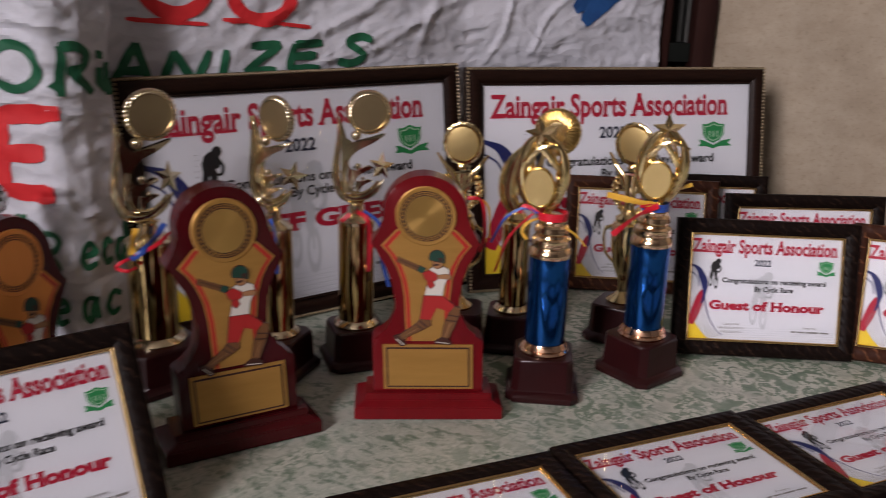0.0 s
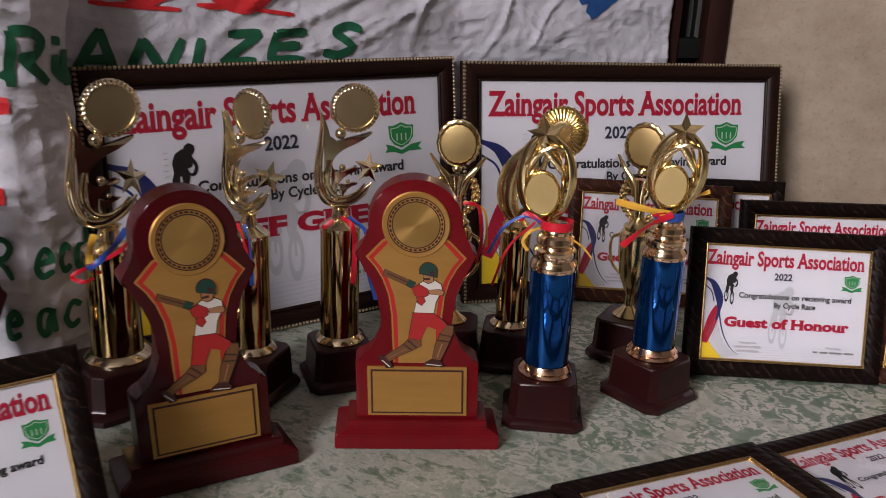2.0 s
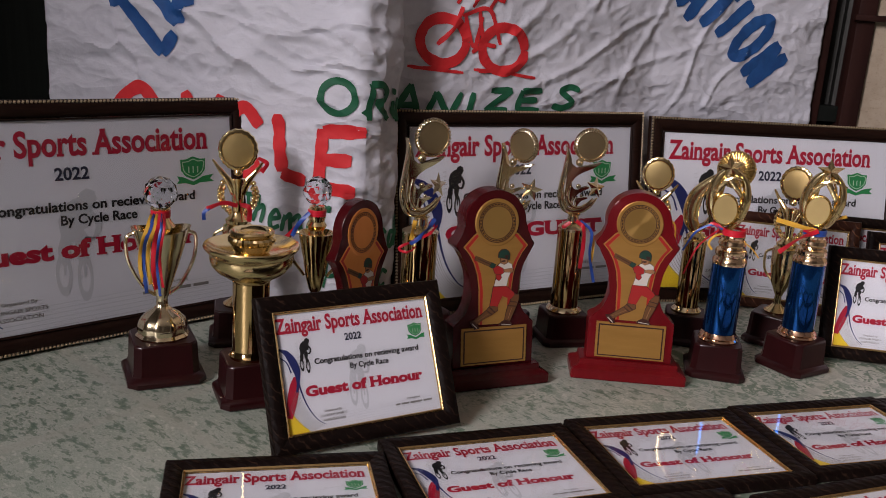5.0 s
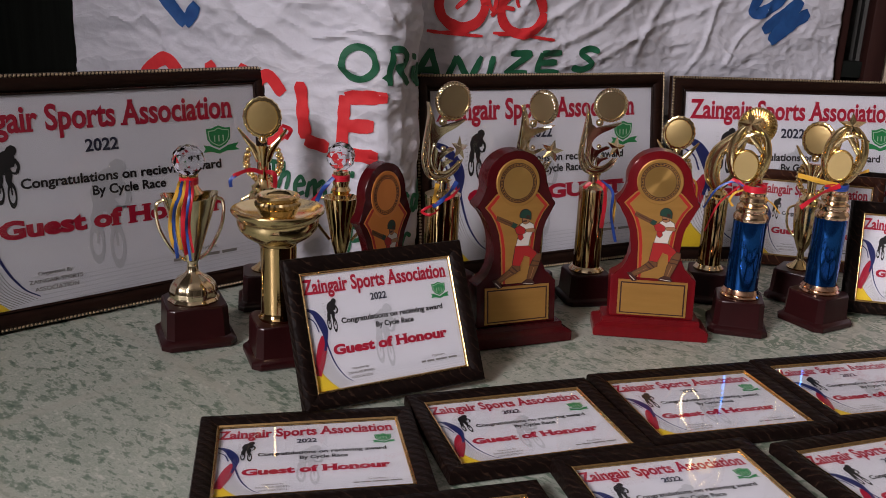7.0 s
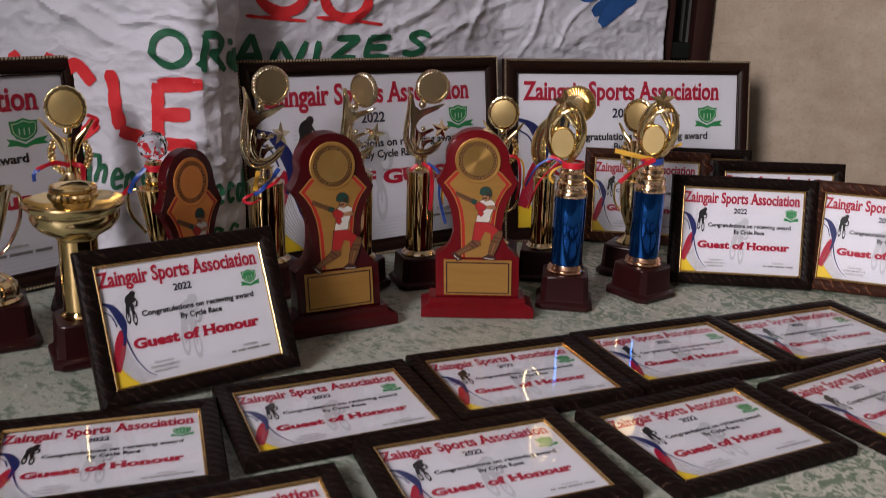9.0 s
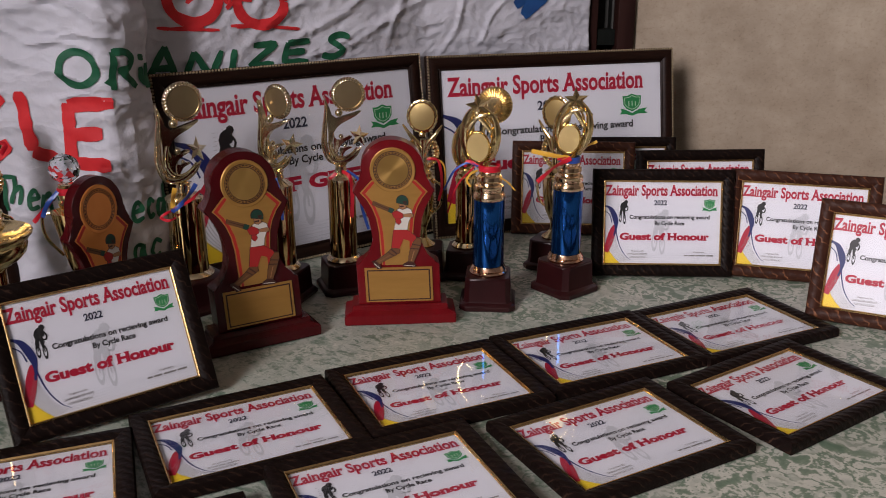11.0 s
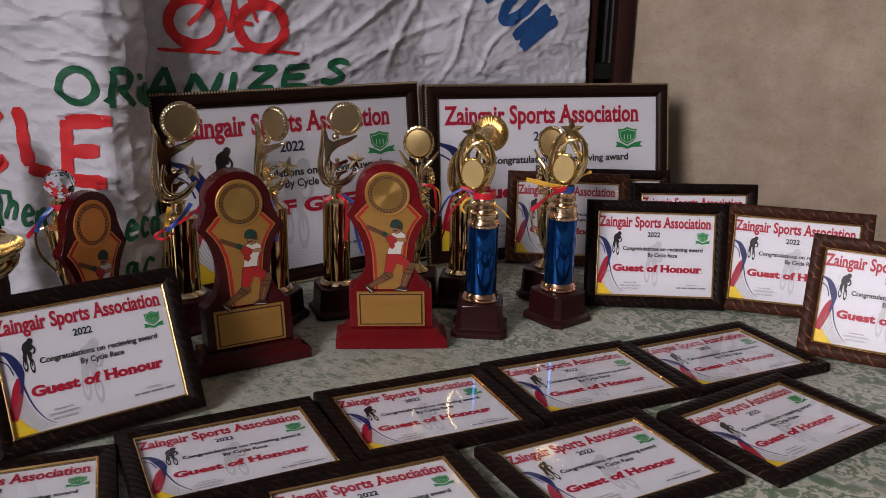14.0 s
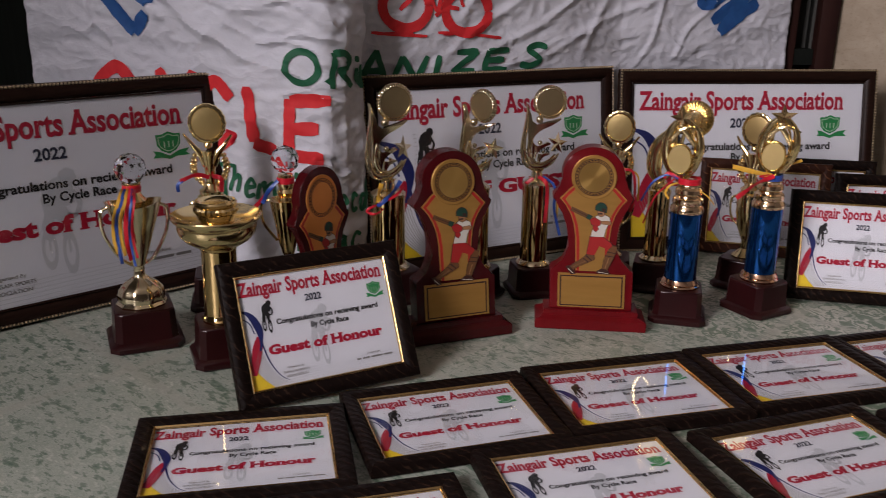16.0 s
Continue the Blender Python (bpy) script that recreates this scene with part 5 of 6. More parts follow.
t = oval_trophy(0.158, 1.127, -4, "blue tube trophy with gold oval top and red neck ribbon", 2, -6, -0.013, R, -3,
                [(B, [(-0.018, -0.010, 0.238), (-0.036, -0.008, 0.243), (-0.058, -0.006, 0.228), (-0.074, -0.006, 0.196)], 0.0042), (R, [(-0.016, -0.010, 0.238), (-0.034, -0.008, 0.246), (-0.040, -0.006, 0.236)], 0.006),
                 (Y, [(-0.018, -0.012, 0.232), (-0.030, -0.012, 0.226), (-0.036, -0.010, 0.214), (-0.030, -0.010, 0.204)], 0.0045), (R, [(-0.024, -0.012, 0.238), (-0.052, -0.008, 0.205), (-0.068, -0.006, 0.158)], 0.0035), (Y, [(0.016, -0.01, 0.222), (0.030, -0.006, 0.212), (0.042, -0.004, 0.198)], 0.0025)])
t = oval_trophy(0.293, 1.196, 30, "blue tube trophy with gold oval top, yellow and blue ribbon", 12, -46, -0.001, B, 5,
                [(Y, [(-0.012, -0.016, 0.240), (-0.034, -0.006, 0.244), (-0.068, 0.014, 0.252)], 0.0095),
                 (R, [(-0.010, -0.018, 0.240), (-0.034, -0.008, 0.226), (-0.060, 0.006, 0.200)], 0.009), (Y, [(0.018, 0.0, 0.246), (0.030, -0.014, 0.258), (0.040, -0.020, 0.264)], 0.006), (R, [(-0.016, -0.016, 0.236), (-0.030, -0.008, 0.238), (-0.018, -0.016, 0.242)], 0.003)])


BEADS = {}


def bead_string(t, pts, r, count, stem):
    """A thin stem with beads along it, each a piece of its own on one shared mesh."""
    line = spline(pts, 12)
    if r not in BEADS:
        bm = bmesh.new()
        lathe(bm, [(0.0, -r * 1.15), (r * 0.8, -r * 0.6), (r, 0), (r * 0.7, r * 0.75), (0.0, r * 1.3)], seg=10)
        bead = part("bead", bm, GOLD, stem)
        BEADS[r] = bead.data
        bead.location = line[0]
        start = 1
    else:
        start = 0
    for k in range(start, count):
        p = line[int(k * (len(line) - 1) / (count - 1))]
        b = new("bead", BEADS[r])
        b.parent, b.location = stem, p


def laurel_cup(x, y, yaw, label, half, base_h, cup, top, s=1.0, ribbons=(), group="gold cups with laurel tops"):
    """Slender gold cup with two handles; on it a forked holder, beaded laurels and a round plate."""
    t = trophy(x, y, yaw, label, group)
    plinth(t, half, base_h, 4)
    z0, z1 = base_h, cup
    h = z1 - z0
    turned("cup", t, [(0.020 * s, z0), (0.021 * s, z0 + 0.003), (0.012 * s, z0 + 0.010), (0.0065 * s, z0 + 0.016), (0.0055 * s, z0 + h * 0.22), (0.008 * s, z0 + h * 0.26), (0.016 * s, z0 + h * 0.40), (0.021 * s, z0 + h * 0.60), (0.0225 * s, z0 + h * 0.80), (0.021 * s, z0 + h * 0.86), (0.017 * s, z0 + h * 0.88), (0.0185 * s, z0 + h * 0.92), (0.013 * s, z0 + h * 0.95), (0.010 * s, z1), (0.0, z1 + 0.001)], GOLD, "slender gold cup")
    for sgn in (-1, 1):
        bm = bmesh.new()
        sweep(bm, [(sgn * 0.015 * s, 0, z0 + h * 0.40), (sgn * 0.031 * s, 0, z0 + h * 0.52), (sgn * 0.034 * s, 0, z0 + h * 0.74), (sgn * 0.021 * s, 0, z0 + h * 0.82)], 0.0022 * s, None, 8, 8)
        part("handle", bm, GOLD, t)
    g = top - z1
    bm = bmesh.new()
    sweep(bm, [(0, 0, z1), (0, -0.001, z1 + g * 0.16), (0, -0.002, z1 + g * 0.32), (0, -0.002, z1 + g * 0.42)], lambda u: (0.0074 + 0.0062 * u * u) * s, lambda u: (0.0058 + 0.0012 * u) * s, 8, 14, side=(0, 1, 0))
    for sgn in (-1, 1):
        sweep(bm, [(sgn * 0.004 * s, -0.001, z1 + g * 0.24), (sgn * 0.0125 * s, -0.002, z1 + g * 0.38), (sgn * 0.0230 * s, -0.002, z1 + g * 0.49), (sgn * 0.0360 * s, 0.0, z1 + g * 0.64)], lambda u: 0.0078 * s * (1 - 0.80 * u), lambda u: 0.0056 * s * (1 - 0.6 * u), 8, 10)
    lathe(bm, [(0.0001, -0.006 * s), (0.0052 * s, -0.0035 * s), (0.0065 * s, 0), (0.0052 * s, 0.0035 * s), (0.0001, 0.006 * s)], (0, -0.005, z1 + g * 0.50), 16)
    part("holder", bm, GOLD, t, "forked gold holder")
    for sgn in (-1, 1):
        bm = bmesh.new()
        pts = [(sgn * 0.009 * s, 0.002, z1 - g * 0.02), (sgn * 0.0205 * s, 0.002, z1 + g * 0.08), (sgn * 0.0245 * s, 0.002, z1 + g * 0.22), (sgn * 0.0195 * s, 0.002, z1 + g * 0.36)]
        sweep(bm, pts, 0.0012 * s, None, 6, 6)
        stem = part("laurel", bm, GOLD, t, "beaded gold laurel")
        for dx, count in ((-0.0022, 8), (0.0030, 9)):
            bead_string(t, [(a + sgn * dx * s, b, c) for a, b, c in pts], round(0.0034 * s, 5), count, stem)
    m = pose(0, -0.002, z1 + g * 0.77, 0, 0, 0) @ pose(0, 0, 0, 90) @ Matrix.Diagonal((0.94, 1.02, 1.0, 1.0))
    bm = bmesh.new()
    lathe(bm, [(0.0001, -0.002), (0.0285 * s, -0.002), (0.0300 * s, 0.001), (0.0290 * s, 0.004), (0.0262 * s, 0.0050), (0.0240 * s, 0.0048), (0.0225 * s, 0.003)], seg=108, m=m, scallop=0.016, lobes=18)
    d = part("disc", bm, GOLD, t, "round plate with scalloped rim")
    bm = bmesh.new()
    lathe(bm, [(0.0001, 0.0038), (0.021 * s, 0.0038), (0.0230 * s, 0.0034)], seg=36, m=m)
    part("plate_face", bm, YELLOW_SATIN, d, "satin gold face")
    for mat, pts, w in ribbons:
        ribbon(t, [(a, b, z1 + c) for a, b, c in pts], w, mat)
    return t


laurel_cup(-0.612, 0.992, 20, "gold laurel cup with round plate on maroon base", 0.045, 0.058, 0.212, 0.340, 1.08,
           [(R, [(0.0, -0.012, 0.012), (-0.02, -0.02, 0.018), (-0.046, -0.02, 0.008)], 0.008), (B, [(-0.042, -0.02, 0.009), (-0.05, -0.02, 0.002), (-0.050, -0.02, -0.010)], 0.007), (R, [(0.004, -0.012, 0.014), (0.018, -0.016, 0.010), (0.018, -0.016, -0.012)], 0.009), (R, [(0.030, -0.008, 0.088), (0.044, -0.008, 0.080), (0.036, -0.01, 0.066)], 0.008)])
laurel_cup(0.040, 1.262, -4, "gold laurel cup with round plate behind a red plaque", 0.044, 0.056, 0.205, 0.320, 0.98,
           [(R, [(0.01, -0.014, 0.016), (0.03, -0.016, 0.012), (0.036, -0.016, -0.03), (0.03, -0.016, -0.06)], 0.006), (Y, [(0.012, -0.012, 0.018), (0.038, -0.012, 0.006), (0.042, -0.012, -0.04)], 0.004)])
laurel_cup(0.280, 1.318, -30, "gold laurel cup with round plate behind a blue trophy", 0.044, 0.056, 0.195, 0.320, 1.02)

# gold tube trophy behind the first blue one
t = trophy(0.118, 1.268, -14, "slim gold tube trophy with pleated plate behind a blue trophy", "tall gold trophies with pleated plates")
plinth(t, 0.043, 0.053, 10)
turned("foot_ring", t, [(0.026, 0.053), (0.0265, 0.057), (0.023, 0.061), (0.021, 0.064)], PALE_GOLD)
turned("tube", t, [(0.0195, 0.058), (0.0195, 0.178)], BRONZE, "polished dark gold tube")
turned("collar", t, [(0.0205, 0.177), (0.0205, 0.184), (0.016, 0.187), (0.0175, 0.192), (0.012, 0.198), (0.0, 0.199)], GOLD)
bm = bmesh.new()
sweep(bm, [(0, 0, 0.196), (-0.014, 0, 0.222), (-0.010, 0, 0.260), (0.014, 0, 0.292), (0.030, 0, 0.306)], lambda u: 0.011 * (0.4 + math.sin(math.pi * min(1, u + 0.1))) * (1 - 0.3 * u), lambda u: 0.005, 8, 10)
sweep(bm, [(0.0, 0, 0.200), (0.020, 0, 0.225), (0.028, 0, 0.262), (0.034, 0, 0.290)], lambda u: 0.006 * (1 - 0.5 * u), lambda u: 0.004, 8, 8)
part("flame", bm, GOLD, t, "swept gold flame")
pleated_disc(t, pose(0.050, -0.004, 0.315, -3, 0, 0), 0.032, GOLD, GOLD, inner=0.42)


def crystal_ball(t, z, r, x=0.0):
    bm = bmesh.new()
    bmesh.ops.create_icosphere(bm, subdivisions=2, radius=r)
    for v in bm.verts:
        v.co = Vector((v.co.x + x, v.co.y, v.co.z + z))
    return part("crystal_ball", bm, CRYSTAL, t, "faceted clear crystal ball", smooth=False)


# two-handled cup with a crystal ball
t = trophy(-0.652, 0.822, 36, "pale gold cup with crystal ball and hanging ribbons", "crystal ball cups")
plinth(t, 0.054, 0.060, 0)
turned("foot", t, [(0.036, 0.060), (0.037, 0.063), (0.0335, 0.067), (0.0345, 0.074), (0.0315, 0.085), (0.0235, 0.094), (0.0135, 0.100), (0.0085, 0.106), (0.0075, 0.118), (0.0085, 0.121)], PALE_GOLD, "fluted pale gold foot", scallop=0.03, lobes=10)
bm = bmesh.new()
n = 40
prof = [(0.0085, 0.120), (0.010, 0.128), (0.015, 0.145), (0.022, 0.168), (0.030, 0.195), (0.035, 0.212), (0.0365, 0.216), (0.0345, 0.216), (0.029, 0.200), (0.012, 0.190), (0.0001, 0.188)]
rows = []
for r, z in prof:
    rows.append([bm.verts.new((r * math.cos(2 * math.pi * k / n) * 1.12, r * math.sin(2 * math.pi * k / n) * 0.85, z + (0.006 * (math.cos(2 * math.pi * k / n) ** 2) * max(0.0, (z - 0.17) / 0.045) if z > 0.17 else 0))) for k in range(n)])
for a, b in zip(rows, rows[1:]):
    for k in range(n):
        bm.faces.new((a[k], a[(k + 1) % n], b[(k + 1) % n], b[k]))
part("cup", bm, PALE_GOLD, t, "pale gold cup with flared lip")
for sgn in (-1, 1):
    bm = bmesh.new()
    sweep(bm, [(sgn * 0.037, 0, 0.214), (sgn * 0.047, 0, 0.205), (sgn * 0.044, 0, 0.172), (sgn * 0.026, 0, 0.136), (sgn * 0.010, 0, 0.122)], lambda u: 0.0027, lambda u: 0.0042, 8, 8)
    part("handle", bm, PALE_GOLD, t)
turned("neck", t, [(0.016, 0.190), (0.013, 0.205), (0.016, 0.216), (0.020, 0.222), (0.014, 0.230), (0.010, 0.240), (0.014, 0.248), (0.012, 0.250), (0.0, 0.250)], GOLD, "turned gold neck")
neck_tie(t, 0.240, 0.012, R)
crystal_ball(t, 0.269, 0.0235)
for mat, x0, x1, zl, w in ((Y, -0.014, -0.031, 0.152, 0.006), (B, -0.010, -0.0265, 0.136, 0.006), (Y, -0.006, -0.021, 0.148, 0.006), (R, -0.002, -0.014, 0.140, 0.0075), (B, 0.000, -0.009, 0.130, 0.0045), (R, 0.004, -0.005, 0.142, 0.0045)):
    ribbon(t, [(x0, -0.014, 0.242), ((x0 + x1) / 2, -0.034, 0.228), (x1, -0.038, 0.205), (x1 - 0.002, -0.036, 0.175), (x1 + 0.002, -0.034, zl)], w, mat)

# second cup with a crystal ball, nearer the banner
t = trophy(-0.486, 1.005, 12, "slim gold cup with crystal ball and red neck ribbon", "crystal ball cups")
plinth(t, 0.044, 0.056, 0)
turned("cup", t, [(0.024, 0.056), (0.025, 0.059), (0.012, 0.070), (0.006, 0.078), (0.006, 0.090), (0.010, 0.096), (0.015, 0.115), (0.021, 0.150), (0.027, 0.180), (0.0285, 0.190), (0.026, 0.190), (0.020, 0.182), (0.0, 0.182)], BRONZE, "slim gold cup")
turned("neck", t, [(0.014, 0.182), (0.012, 0.194), (0.016, 0.202), (0.012, 0.208), (0.014, 0.216), (0.012, 0.232), (0.0, 0.233)], GOLD)
for sgn in (-1, 1):
    bm = bmesh.new()
    sweep(bm, [(sgn * 0.027, 0, 0.188), (sgn * 0.041, 0, 0.182), (sgn * 0.040, 0, 0.150), (sgn * 0.018, 0, 0.118)], 0.0025, None, 8, 8)
    part("handle", bm, GOLD, t)
neck_tie(t, 0.222, 0.013, R)
crystal_ball(t, 0.256, 0.0235)
ribbon(t, [(-0.012, -0.012, 0.222), (-0.03, -0.016, 0.200), (-0.05, -0.016, 0.178)], 0.008, R)
ribbon(t, [(-0.01, -0.014, 0.224), (-0.026, -0.018, 0.206), (-0.036, -0.018, 0.186)], 0.008, B)

# wide bowl on a gold column
t = trophy(-0.505, 0.793, 34, "wide gold bowl trophy with crown lid on a gold column", "gold bowl")
plinth(t, 0.047, 0.060, 0)
turned("column", t, [(0.0285, 0.060), (0.0295, 0.064), (0.0255, 0.069), (0.0250, 0.072), (0.0250, 0.168), (0.0275, 0.171), (0.0280, 0.174), (0.0, 0.174)], BRONZE, "polished gold column", seg=48)
turned("bowl", t, [(0.0265, 0.172), (0.034, 0.1755), (0.046, 0.183), (0.0535, 0.192), (0.0560, 0.201), (0.0555, 0.206), (0.0590, 0.2105), (0.0630, 0.2150), (0.0640, 0.2180), (0.0628, 0.2200), (0.0590, 0.2185), (0.050, 0.2125), (0.030, 0.2080), (0.0, 0.207)], GOLD, "wide polished gold bowl", seg=64)
turned("lid", t, [(0.022, 0.207), (0.0245, 0.211), (0.0270, 0.215), (0.0285, 0.221)], GOLD, "turned gold crown lid", seg=48)
turned("bead_ring", t, [(0.0240, 0.219), (0.0280, 0.221), (0.0305, 0.2245), (0.0310, 0.228), (0.0290, 0.231), (0.0260, 0.232)], GOLD, "beaded gold ring", seg=96, scallop=0.028, lobes=24)
turned("lid_rim", t, [(0.0260, 0.230), (0.0295, 0.2335), (0.0300, 0.2370), (0.0280, 0.2395), (0.0245, 0.2390), (0.0200, 0.2350), (0.0, 0.234)], GOLD, "flat gold rim", seg=48)


# ---- batting plaques ----
def plaque(x, y, yaw, label, wood, gold, size=(1.0, 1.0, 1.0), aside=-0.036, back=0.0):
    """Red lacquered upright with a gold front, round medallion and name plate; front foot edge at the origin."""
    t = thing("plaque", pose(x, y, TOP, 0, 0, yaw) @ Matrix.Diagonal((*size, 1.0)), label, "plaque", "batting award plaques")
    up = pose(0, 0, 0, 90)            # x, height, towards the viewer
    bm = bmesh.new()
    lo = [(-0.089, 0.0, 0.0), (0.089, 0.0, 0.0), (0.089, 0.066, 0.0), (-0.089, 0.066, 0.0)]
    mid = [(a, b, 0.016) for a, b, _ in lo]
    hi = [(-0.076, 0.010, 0.0215), (0.076, 0.010, 0.0215), (0.076, 0.058, 0.0215), (-0.076, 0.058, 0.0215)]
    hi2 = [(a, b, 0.030) for a, b, _ in hi]
    rows = [[bm.verts.new(p) for p in r] for r in (lo, mid, hi, hi2)]
    for a, b in zip(rows, rows[1:]):
        for k in range(4):
            bm.faces.new((a[k], a[(k + 1) % 4], b[(k + 1) % 4], b[k]))
    bm.faces.new(rows[0][::-1])
    bm.faces.new(rows[-1])
    bmesh.ops.bevel(bm, geom=list(bm.edges), offset=0.0012, segments=2, affect="EDGES")
    part("base", bm, wood, t, "stepped lacquered base")

    def full(half):
        return [(a, h) for a, h in half] + [(-a, h) for a, h in reversed(half) if a > 1e-6]

    body = [(0.066, 0.030), (0.066, 0.095), (0.062, 0.099), (0.054, 0.103), (0.046, 0.110), (0.040, 0.122), (0.037, 0.138), (0.0365, 0.156), (0.039, 0.172), (0.045, 0.189), (0.053, 0.203), (0.0630, 0.213), (0.0635, 0.217), (0.054, 0.226), (0.0492, 0.236)]
    body += [(0.0490 * math.cos(radians(a)), 0.2490 + 0.0468 * math.sin(radians(a))) for a in range(-10, 91, 10)]
    bm = bmesh.new()
    plate(bm, full(body), -0.048, -0.0162, up, bevel=0.0026)
    part("upright", bm, wood, t, "lacquered shaped upright")
    # gold front: panel, medallion and name plate, each a sheet of its own
    neck = [(0.020, 0.096), (0.020, 0.128), (0.0205, 0.150), (0.0235, 0.172), (0.029, 0.189), (0.0365, 0.203), (0.0440, 0.2125), (0.030, 0.228), (0.020, 0.236)]
    edge = [(0.0235, 0.096), (0.0245, 0.128), (0.0250, 0.150), (0.028, 0.172), (0.0335, 0.189), (0.041, 0.203), (0.0495, 0.2135), (0.034, 0.230), (0.020, 0.238)]
    wide = [(0.0255, 0.096), (0.0265, 0.128), (0.0268, 0.150), (0.0297, 0.172), (0.0352, 0.189), (0.043, 0.203), (0.0522, 0.2138), (0.035, 0.232), (0.020, 0.240)]
    for name, prof, z, mat, lab in (("panel_rim", wide, 0.0006, gold, ""), ("red_line", edge, 0.0010, LINE_RED, "printed red outline"), ("panel", neck, 0.0014, gold, "brushed gold panel")):
        bm = bmesh.new()
        plate(bm, full(prof), -0.0161, -0.016 + z, up)
        part(name, bm, mat, t, lab, smooth=False)
    front = up @ pose(0, 0.2490, -0.016) @ Matrix.Diagonal((0.93, 0.93, 1.0, 1.0))
    bm = bmesh.new()
    lathe(bm, [(0.0375, 0.0), (0.0375, 0.0018), (0.0362, 0.0026), (0.0340, 0.0022), (0.0001, 0.0022)], seg=48, m=front)
    md = part("medallion", bm, gold, t, "round gold medallion")
    for r in (0.0262, 0.0312):
        bm = bmesh.new()
        lathe(bm, [(r - 0.0006, 0.0026), (r - 0.0005, 0.0029), (r + 0.0005, 0.0029), (r + 0.0006, 0.0026)], seg=48, m=front)
        part("ring", bm, LINE_DARK, md, "thin dark printed ring")
    bm = bmesh.new()
    for k in range(34):
        plate(bm, disc_outline(0.0287, 0, 0.0011, 0.0021, 8), 0.0024, 0.0028, front @ pose(0, 0, 0, 0, 0, 360 * k / 34 + 3) @ pose(0.0, 0, 0))
    part("chain", bm, LINE_DARK, md, "small dark printed links", smooth=False)
    bm = bmesh.new()
    lathe(bm, [(0.0001, 0.0027), (0.0256, 0.0027)], seg=40, m=front)
    part("medallion_face", bm, PLATE_DISC if gold is PLATE else gold, md, "spun gold face")
    for name, hw, h0, h1, z, mat in (("name_plate", 0.0535, 0.034, 0.0915, 0.0016, gold), ("plate_line", 0.0500, 0.0365, 0.0880, 0.0020, LINE_DARK), ("plate_centre", 0.0478, 0.0385, 0.0860, 0.0024, gold)):
        bm = bmesh.new()
        plate(bm, [(-hw, h0), (hw, h0), (hw, h1), (-hw, h1)], -0.0161, -0.016 + z, up)
        part(name, bm, mat, t, smooth=False)
    # the painted batting emblem, in plain flat shapes
    bm = bmesh.new()
    tints = [TINT_WHITE, TINT_TAN, TINT_SKIN, TINT_GREEN, TINT_RED, LINE_DARK]
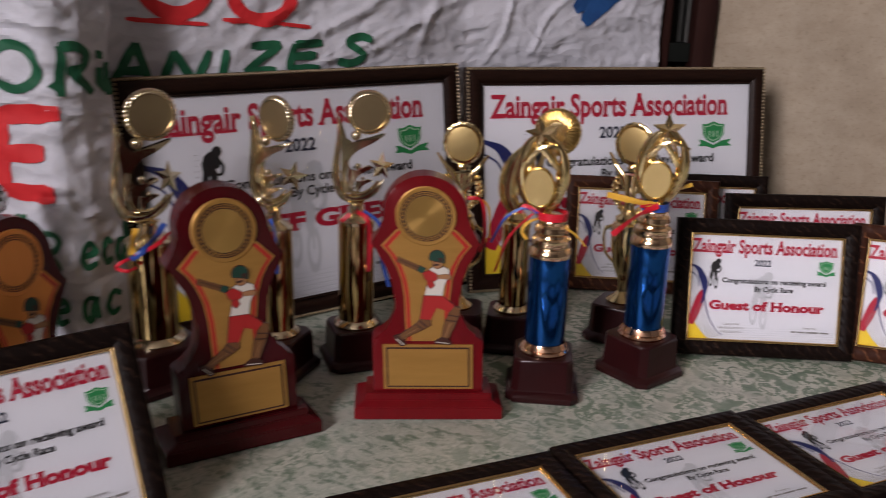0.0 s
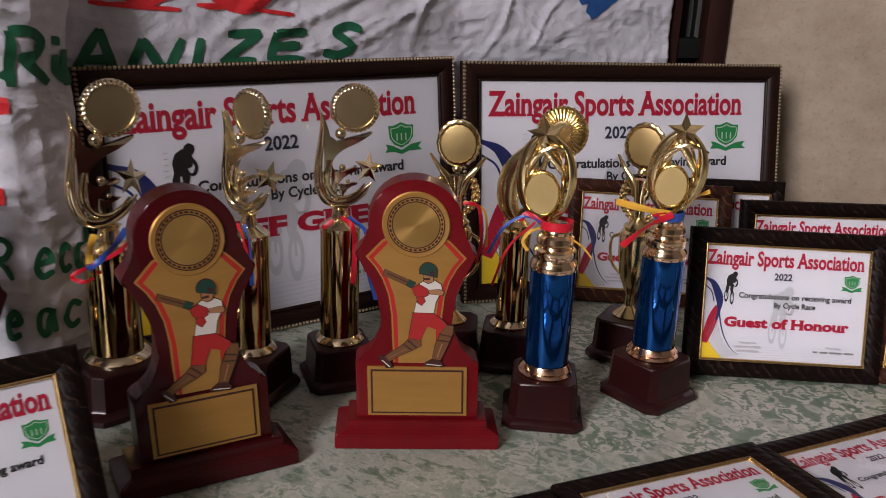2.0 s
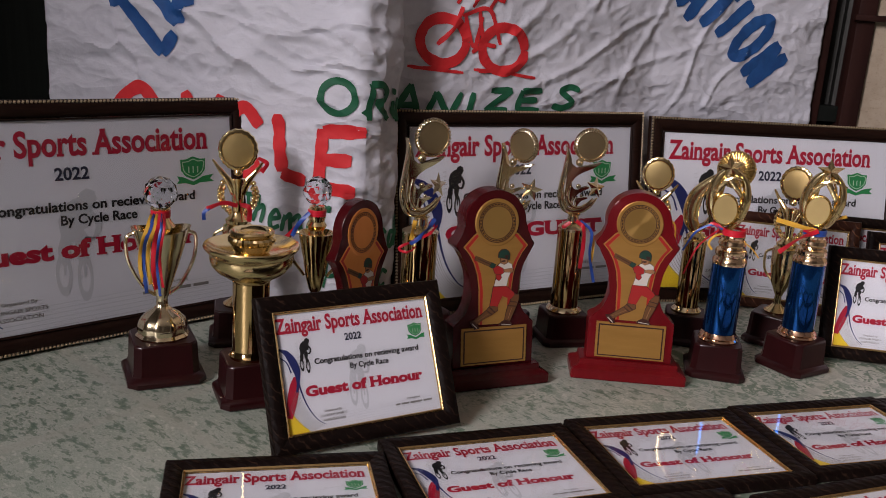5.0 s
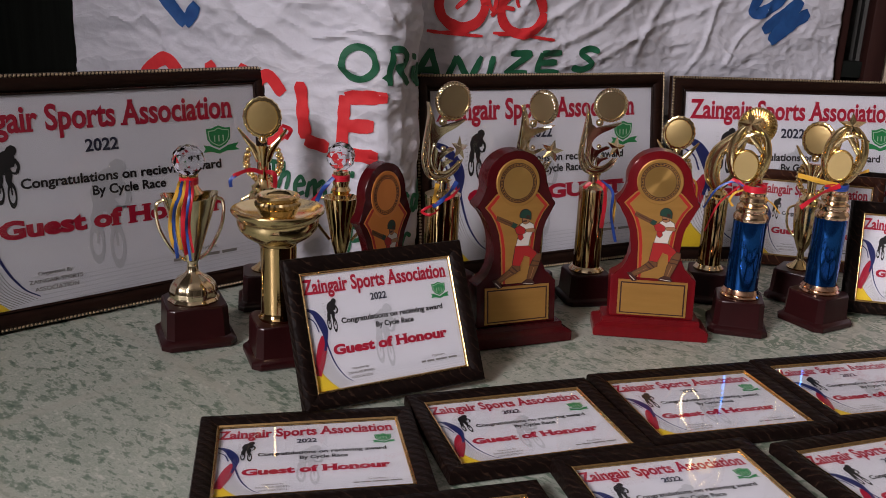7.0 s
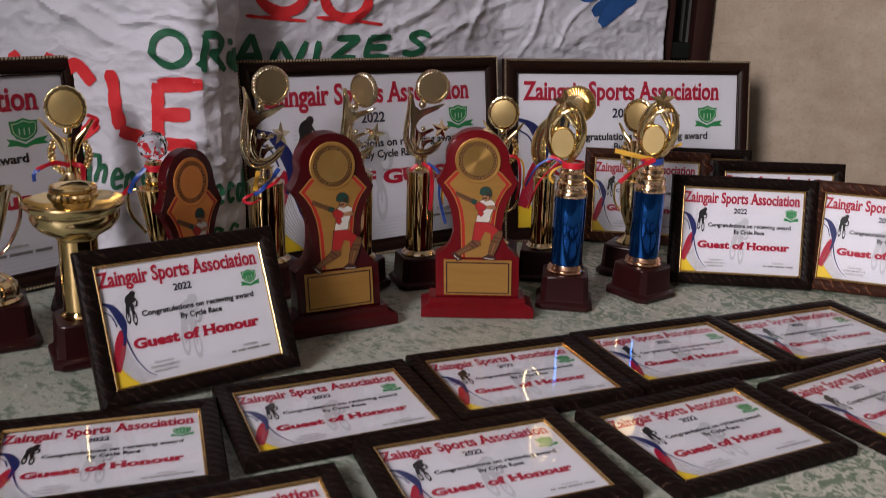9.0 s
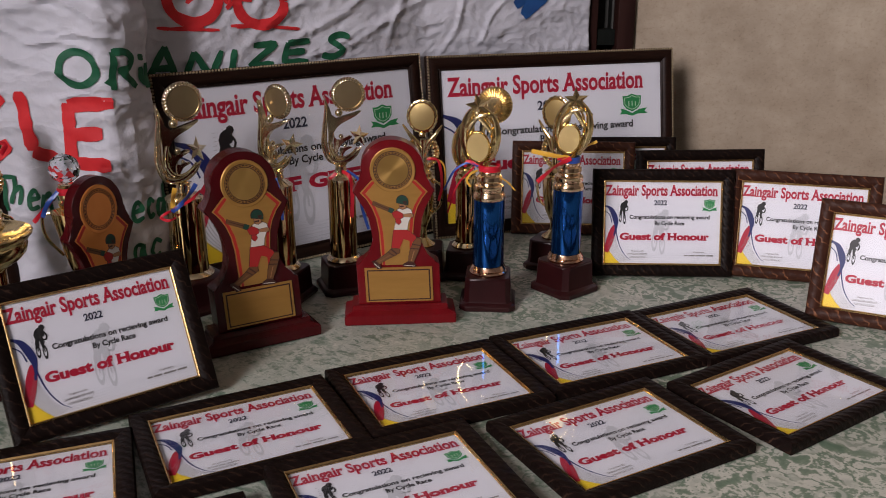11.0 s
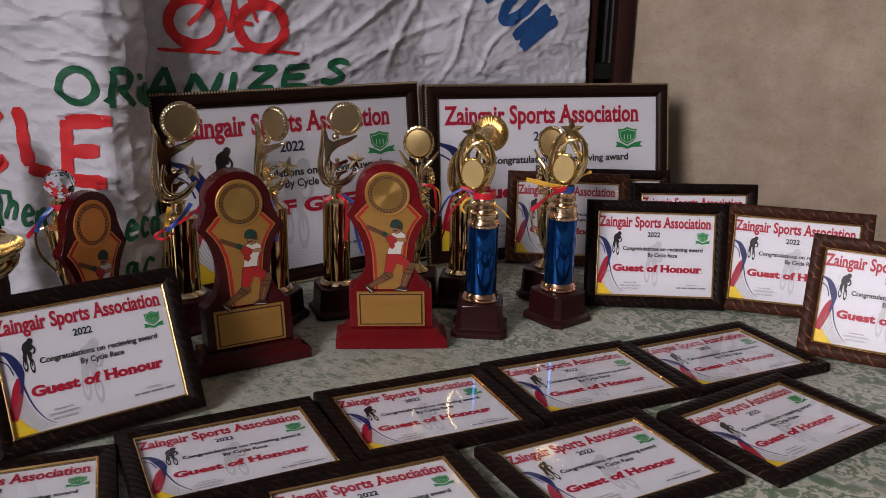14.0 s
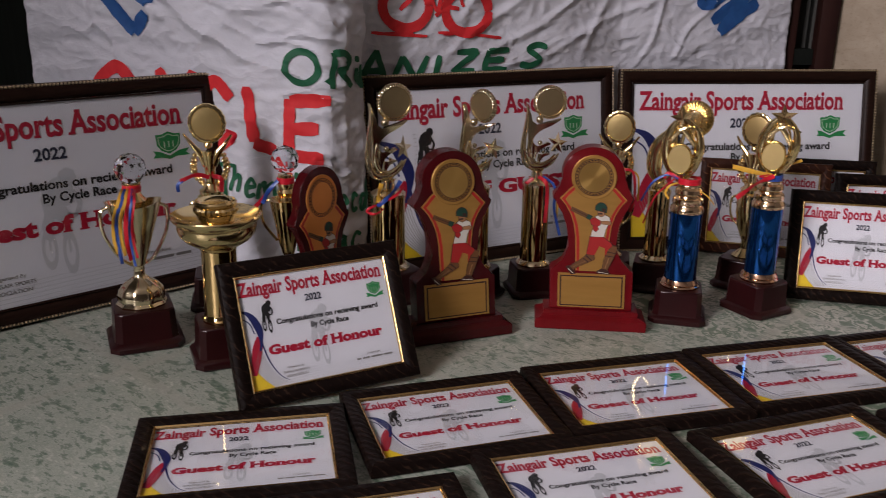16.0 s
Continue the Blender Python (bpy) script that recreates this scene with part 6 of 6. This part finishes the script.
    E = [
        ([(-0.0345, 0.1945), (-0.0325, 0.2010), (-0.007, 0.1895), (-0.0095, 0.1830)], 1),
        ([(-0.030, 0.1962), (-0.0295, 0.1972), (-0.010, 0.1882), (-0.0105, 0.1870)], 5),
        ([(-0.011, 0.1840), (-0.0075, 0.1900), (-0.001, 0.1868), (-0.005, 0.1808)], 3),
        ([(0.002, 0.1850), (0.010, 0.1905), (0.018, 0.1900), (0.0255, 0.1855), (0.0265, 0.1790), (0.020, 0.166), (0.0175, 0.1525), (-0.003, 0.1535), (0.0005, 0.168)], 0),
        ([(0.012, 0.1790), (0.024, 0.1800), (0.0285, 0.1775), (0.027, 0.1735), (0.014, 0.1745)], 2),
        ([(-0.005, 0.181), (0.003, 0.1850), (0.0115, 0.1800), (0.012, 0.1735), (0.005, 0.1700), (-0.002, 0.1735)], 4),
        ([(0.000, 0.171), (0.007, 0.1715), (0.009, 0.1665), (0.005, 0.1620), (0.001, 0.1650)], 4),
        ([(-0.004, 0.1535), (0.0175, 0.1530), (0.030, 0.1430), (0.034, 0.1340), (0.026, 0.1330), (0.011, 0.1385), (0.003, 0.1215), (-0.009, 0.1240), (-0.006, 0.1400)], 4),
        ([(-0.009, 0.1240), (0.0035, 0.1225), (0.004, 0.1160), (-0.005, 0.1110), (-0.018, 0.1050), (-0.030, 0.0975), (-0.035, 0.1030), (-0.022, 0.1120), (-0.014, 0.1180)], 1),
        ([(0.026, 0.1330), (0.032, 0.1400), (0.0385, 0.1385), (0.038, 0.1310), (0.033, 0.1180), (0.025, 0.1000), (0.0155, 0.1000), (0.0195, 0.1180)], 1),
        ([(-0.0100, 0.1215), (-0.0085, 0.1228), (0.0000, 0.1150), (-0.0015, 0.1138)], 5),
        ([(-0.0145, 0.1172), (-0.0135, 0.1182), (-0.0055, 0.1122), (-0.0065, 0.1110)], 5),
        ([(-0.031, 0.1015), (-0.0302, 0.1024), (-0.0100, 0.1135), (-0.0108, 0.1124)], 2),
        ([(0.0245, 0.1290), (0.0245, 0.1304), (0.0370, 0.1280), (0.0366, 0.1266)], 5),
        ([(0.0212, 0.1225), (0.0216, 0.1238), (0.0345, 0.1222), (0.0340, 0.1208)], 5),
        ([(0.0205, 0.1022), (0.0216, 0.1020), (0.0275, 0.1190), (0.0262, 0.1196)], 2),
        ([(-0.0405, 0.1020), (-0.035, 0.1035), (-0.0285, 0.0965), (-0.026, 0.0915), (-0.033, 0.0905)], 5),
        ([(0.009, 0.0970), (0.0165, 0.1010), (0.0235, 0.0995), (0.0275, 0.0950), (0.0265, 0.0920), (0.008, 0.0938)], 5),
        ([(-0.038, 0.0990), (-0.037, 0.1000), (-0.0285, 0.0920), (-0.0295, 0.0912)], 0),
        ([(0.0095, 0.0950), (0.0098, 0.0960), (0.0262, 0.0942), (0.0260, 0.0932)], 0),
        ([(0.007, 0.1960), (0.017, 0.1960), (0.0175, 0.1890), (0.012, 0.1868), (0.0075, 0.1890)], 2),
        ([(0.0080, 0.1922), (0.0135, 0.1928), (0.0135, 0.1908), (0.0085, 0.1905)], 5),
        (disc_outline(0.0120, 0.2005, 0.0088, 0.0085, 16, 0, 180) + [(0.0032, 0.1975), (0.0100, 0.1962), (0.0205, 0.1935)], 3),
        ([(0.0135, 0.2000), (0.0185, 0.1995), (0.0180, 0.1955), (0.0145, 0.1960)], 5),
    ]
    for k, (pts, ink) in enumerate(E):
        cx, cy = sum(p[0] for p in pts) / len(pts), sum(p[1] for p in pts) / len(pts)
        plate(bm, [(x + 0.0007 * (x - cx) / max(math.hypot(x - cx, y - cy), 1e-6), y + 0.0007 * (y - cy) / max(math.hypot(x - cx, y - cy), 1e-6)) for x, y in pts], -0.0161, -0.016 + 0.00204 + 0.00005 * k, up, 5)
        plate(bm, pts, -0.0161, -0.016 + 0.002065 + 0.00005 * k, up, ink)
    part("emblem", bm, tints, t, "painted batting emblem in flat colours", smooth=False)
    # the upright stands a little out of true on its base
    lean = Matrix(((1, 0, aside, -aside * 0.03), (0, 1, back, -back * 0.03), (0, 0, 1, 0), (0, 0, 0, 1)))
    for ob in t.children_recursive:
        if not ob.name.startswith("base"):
            ob.data.transform(lean)
    return t


plaque(-0.1755, 0.934, 33.2, "dark red lacquered batting plaque with gold front and blank plate", RED_DARK, PLATE, (1, 1, 1), -0.037, 0.050)
plaque(0.0188, 1.0255, 6.8, "bright red lacquered batting plaque with gold front and blank plate", RED_WOOD, PLATE, (1, 1, 1), -0.036, 0.018)
plaque(-0.356, 0.845, 62.0, "red batting plaque with amber front, turned aside", RED_DARK, PLATE_OLD, (0.84, 0.52, 0.96), -0.02, 0.02)
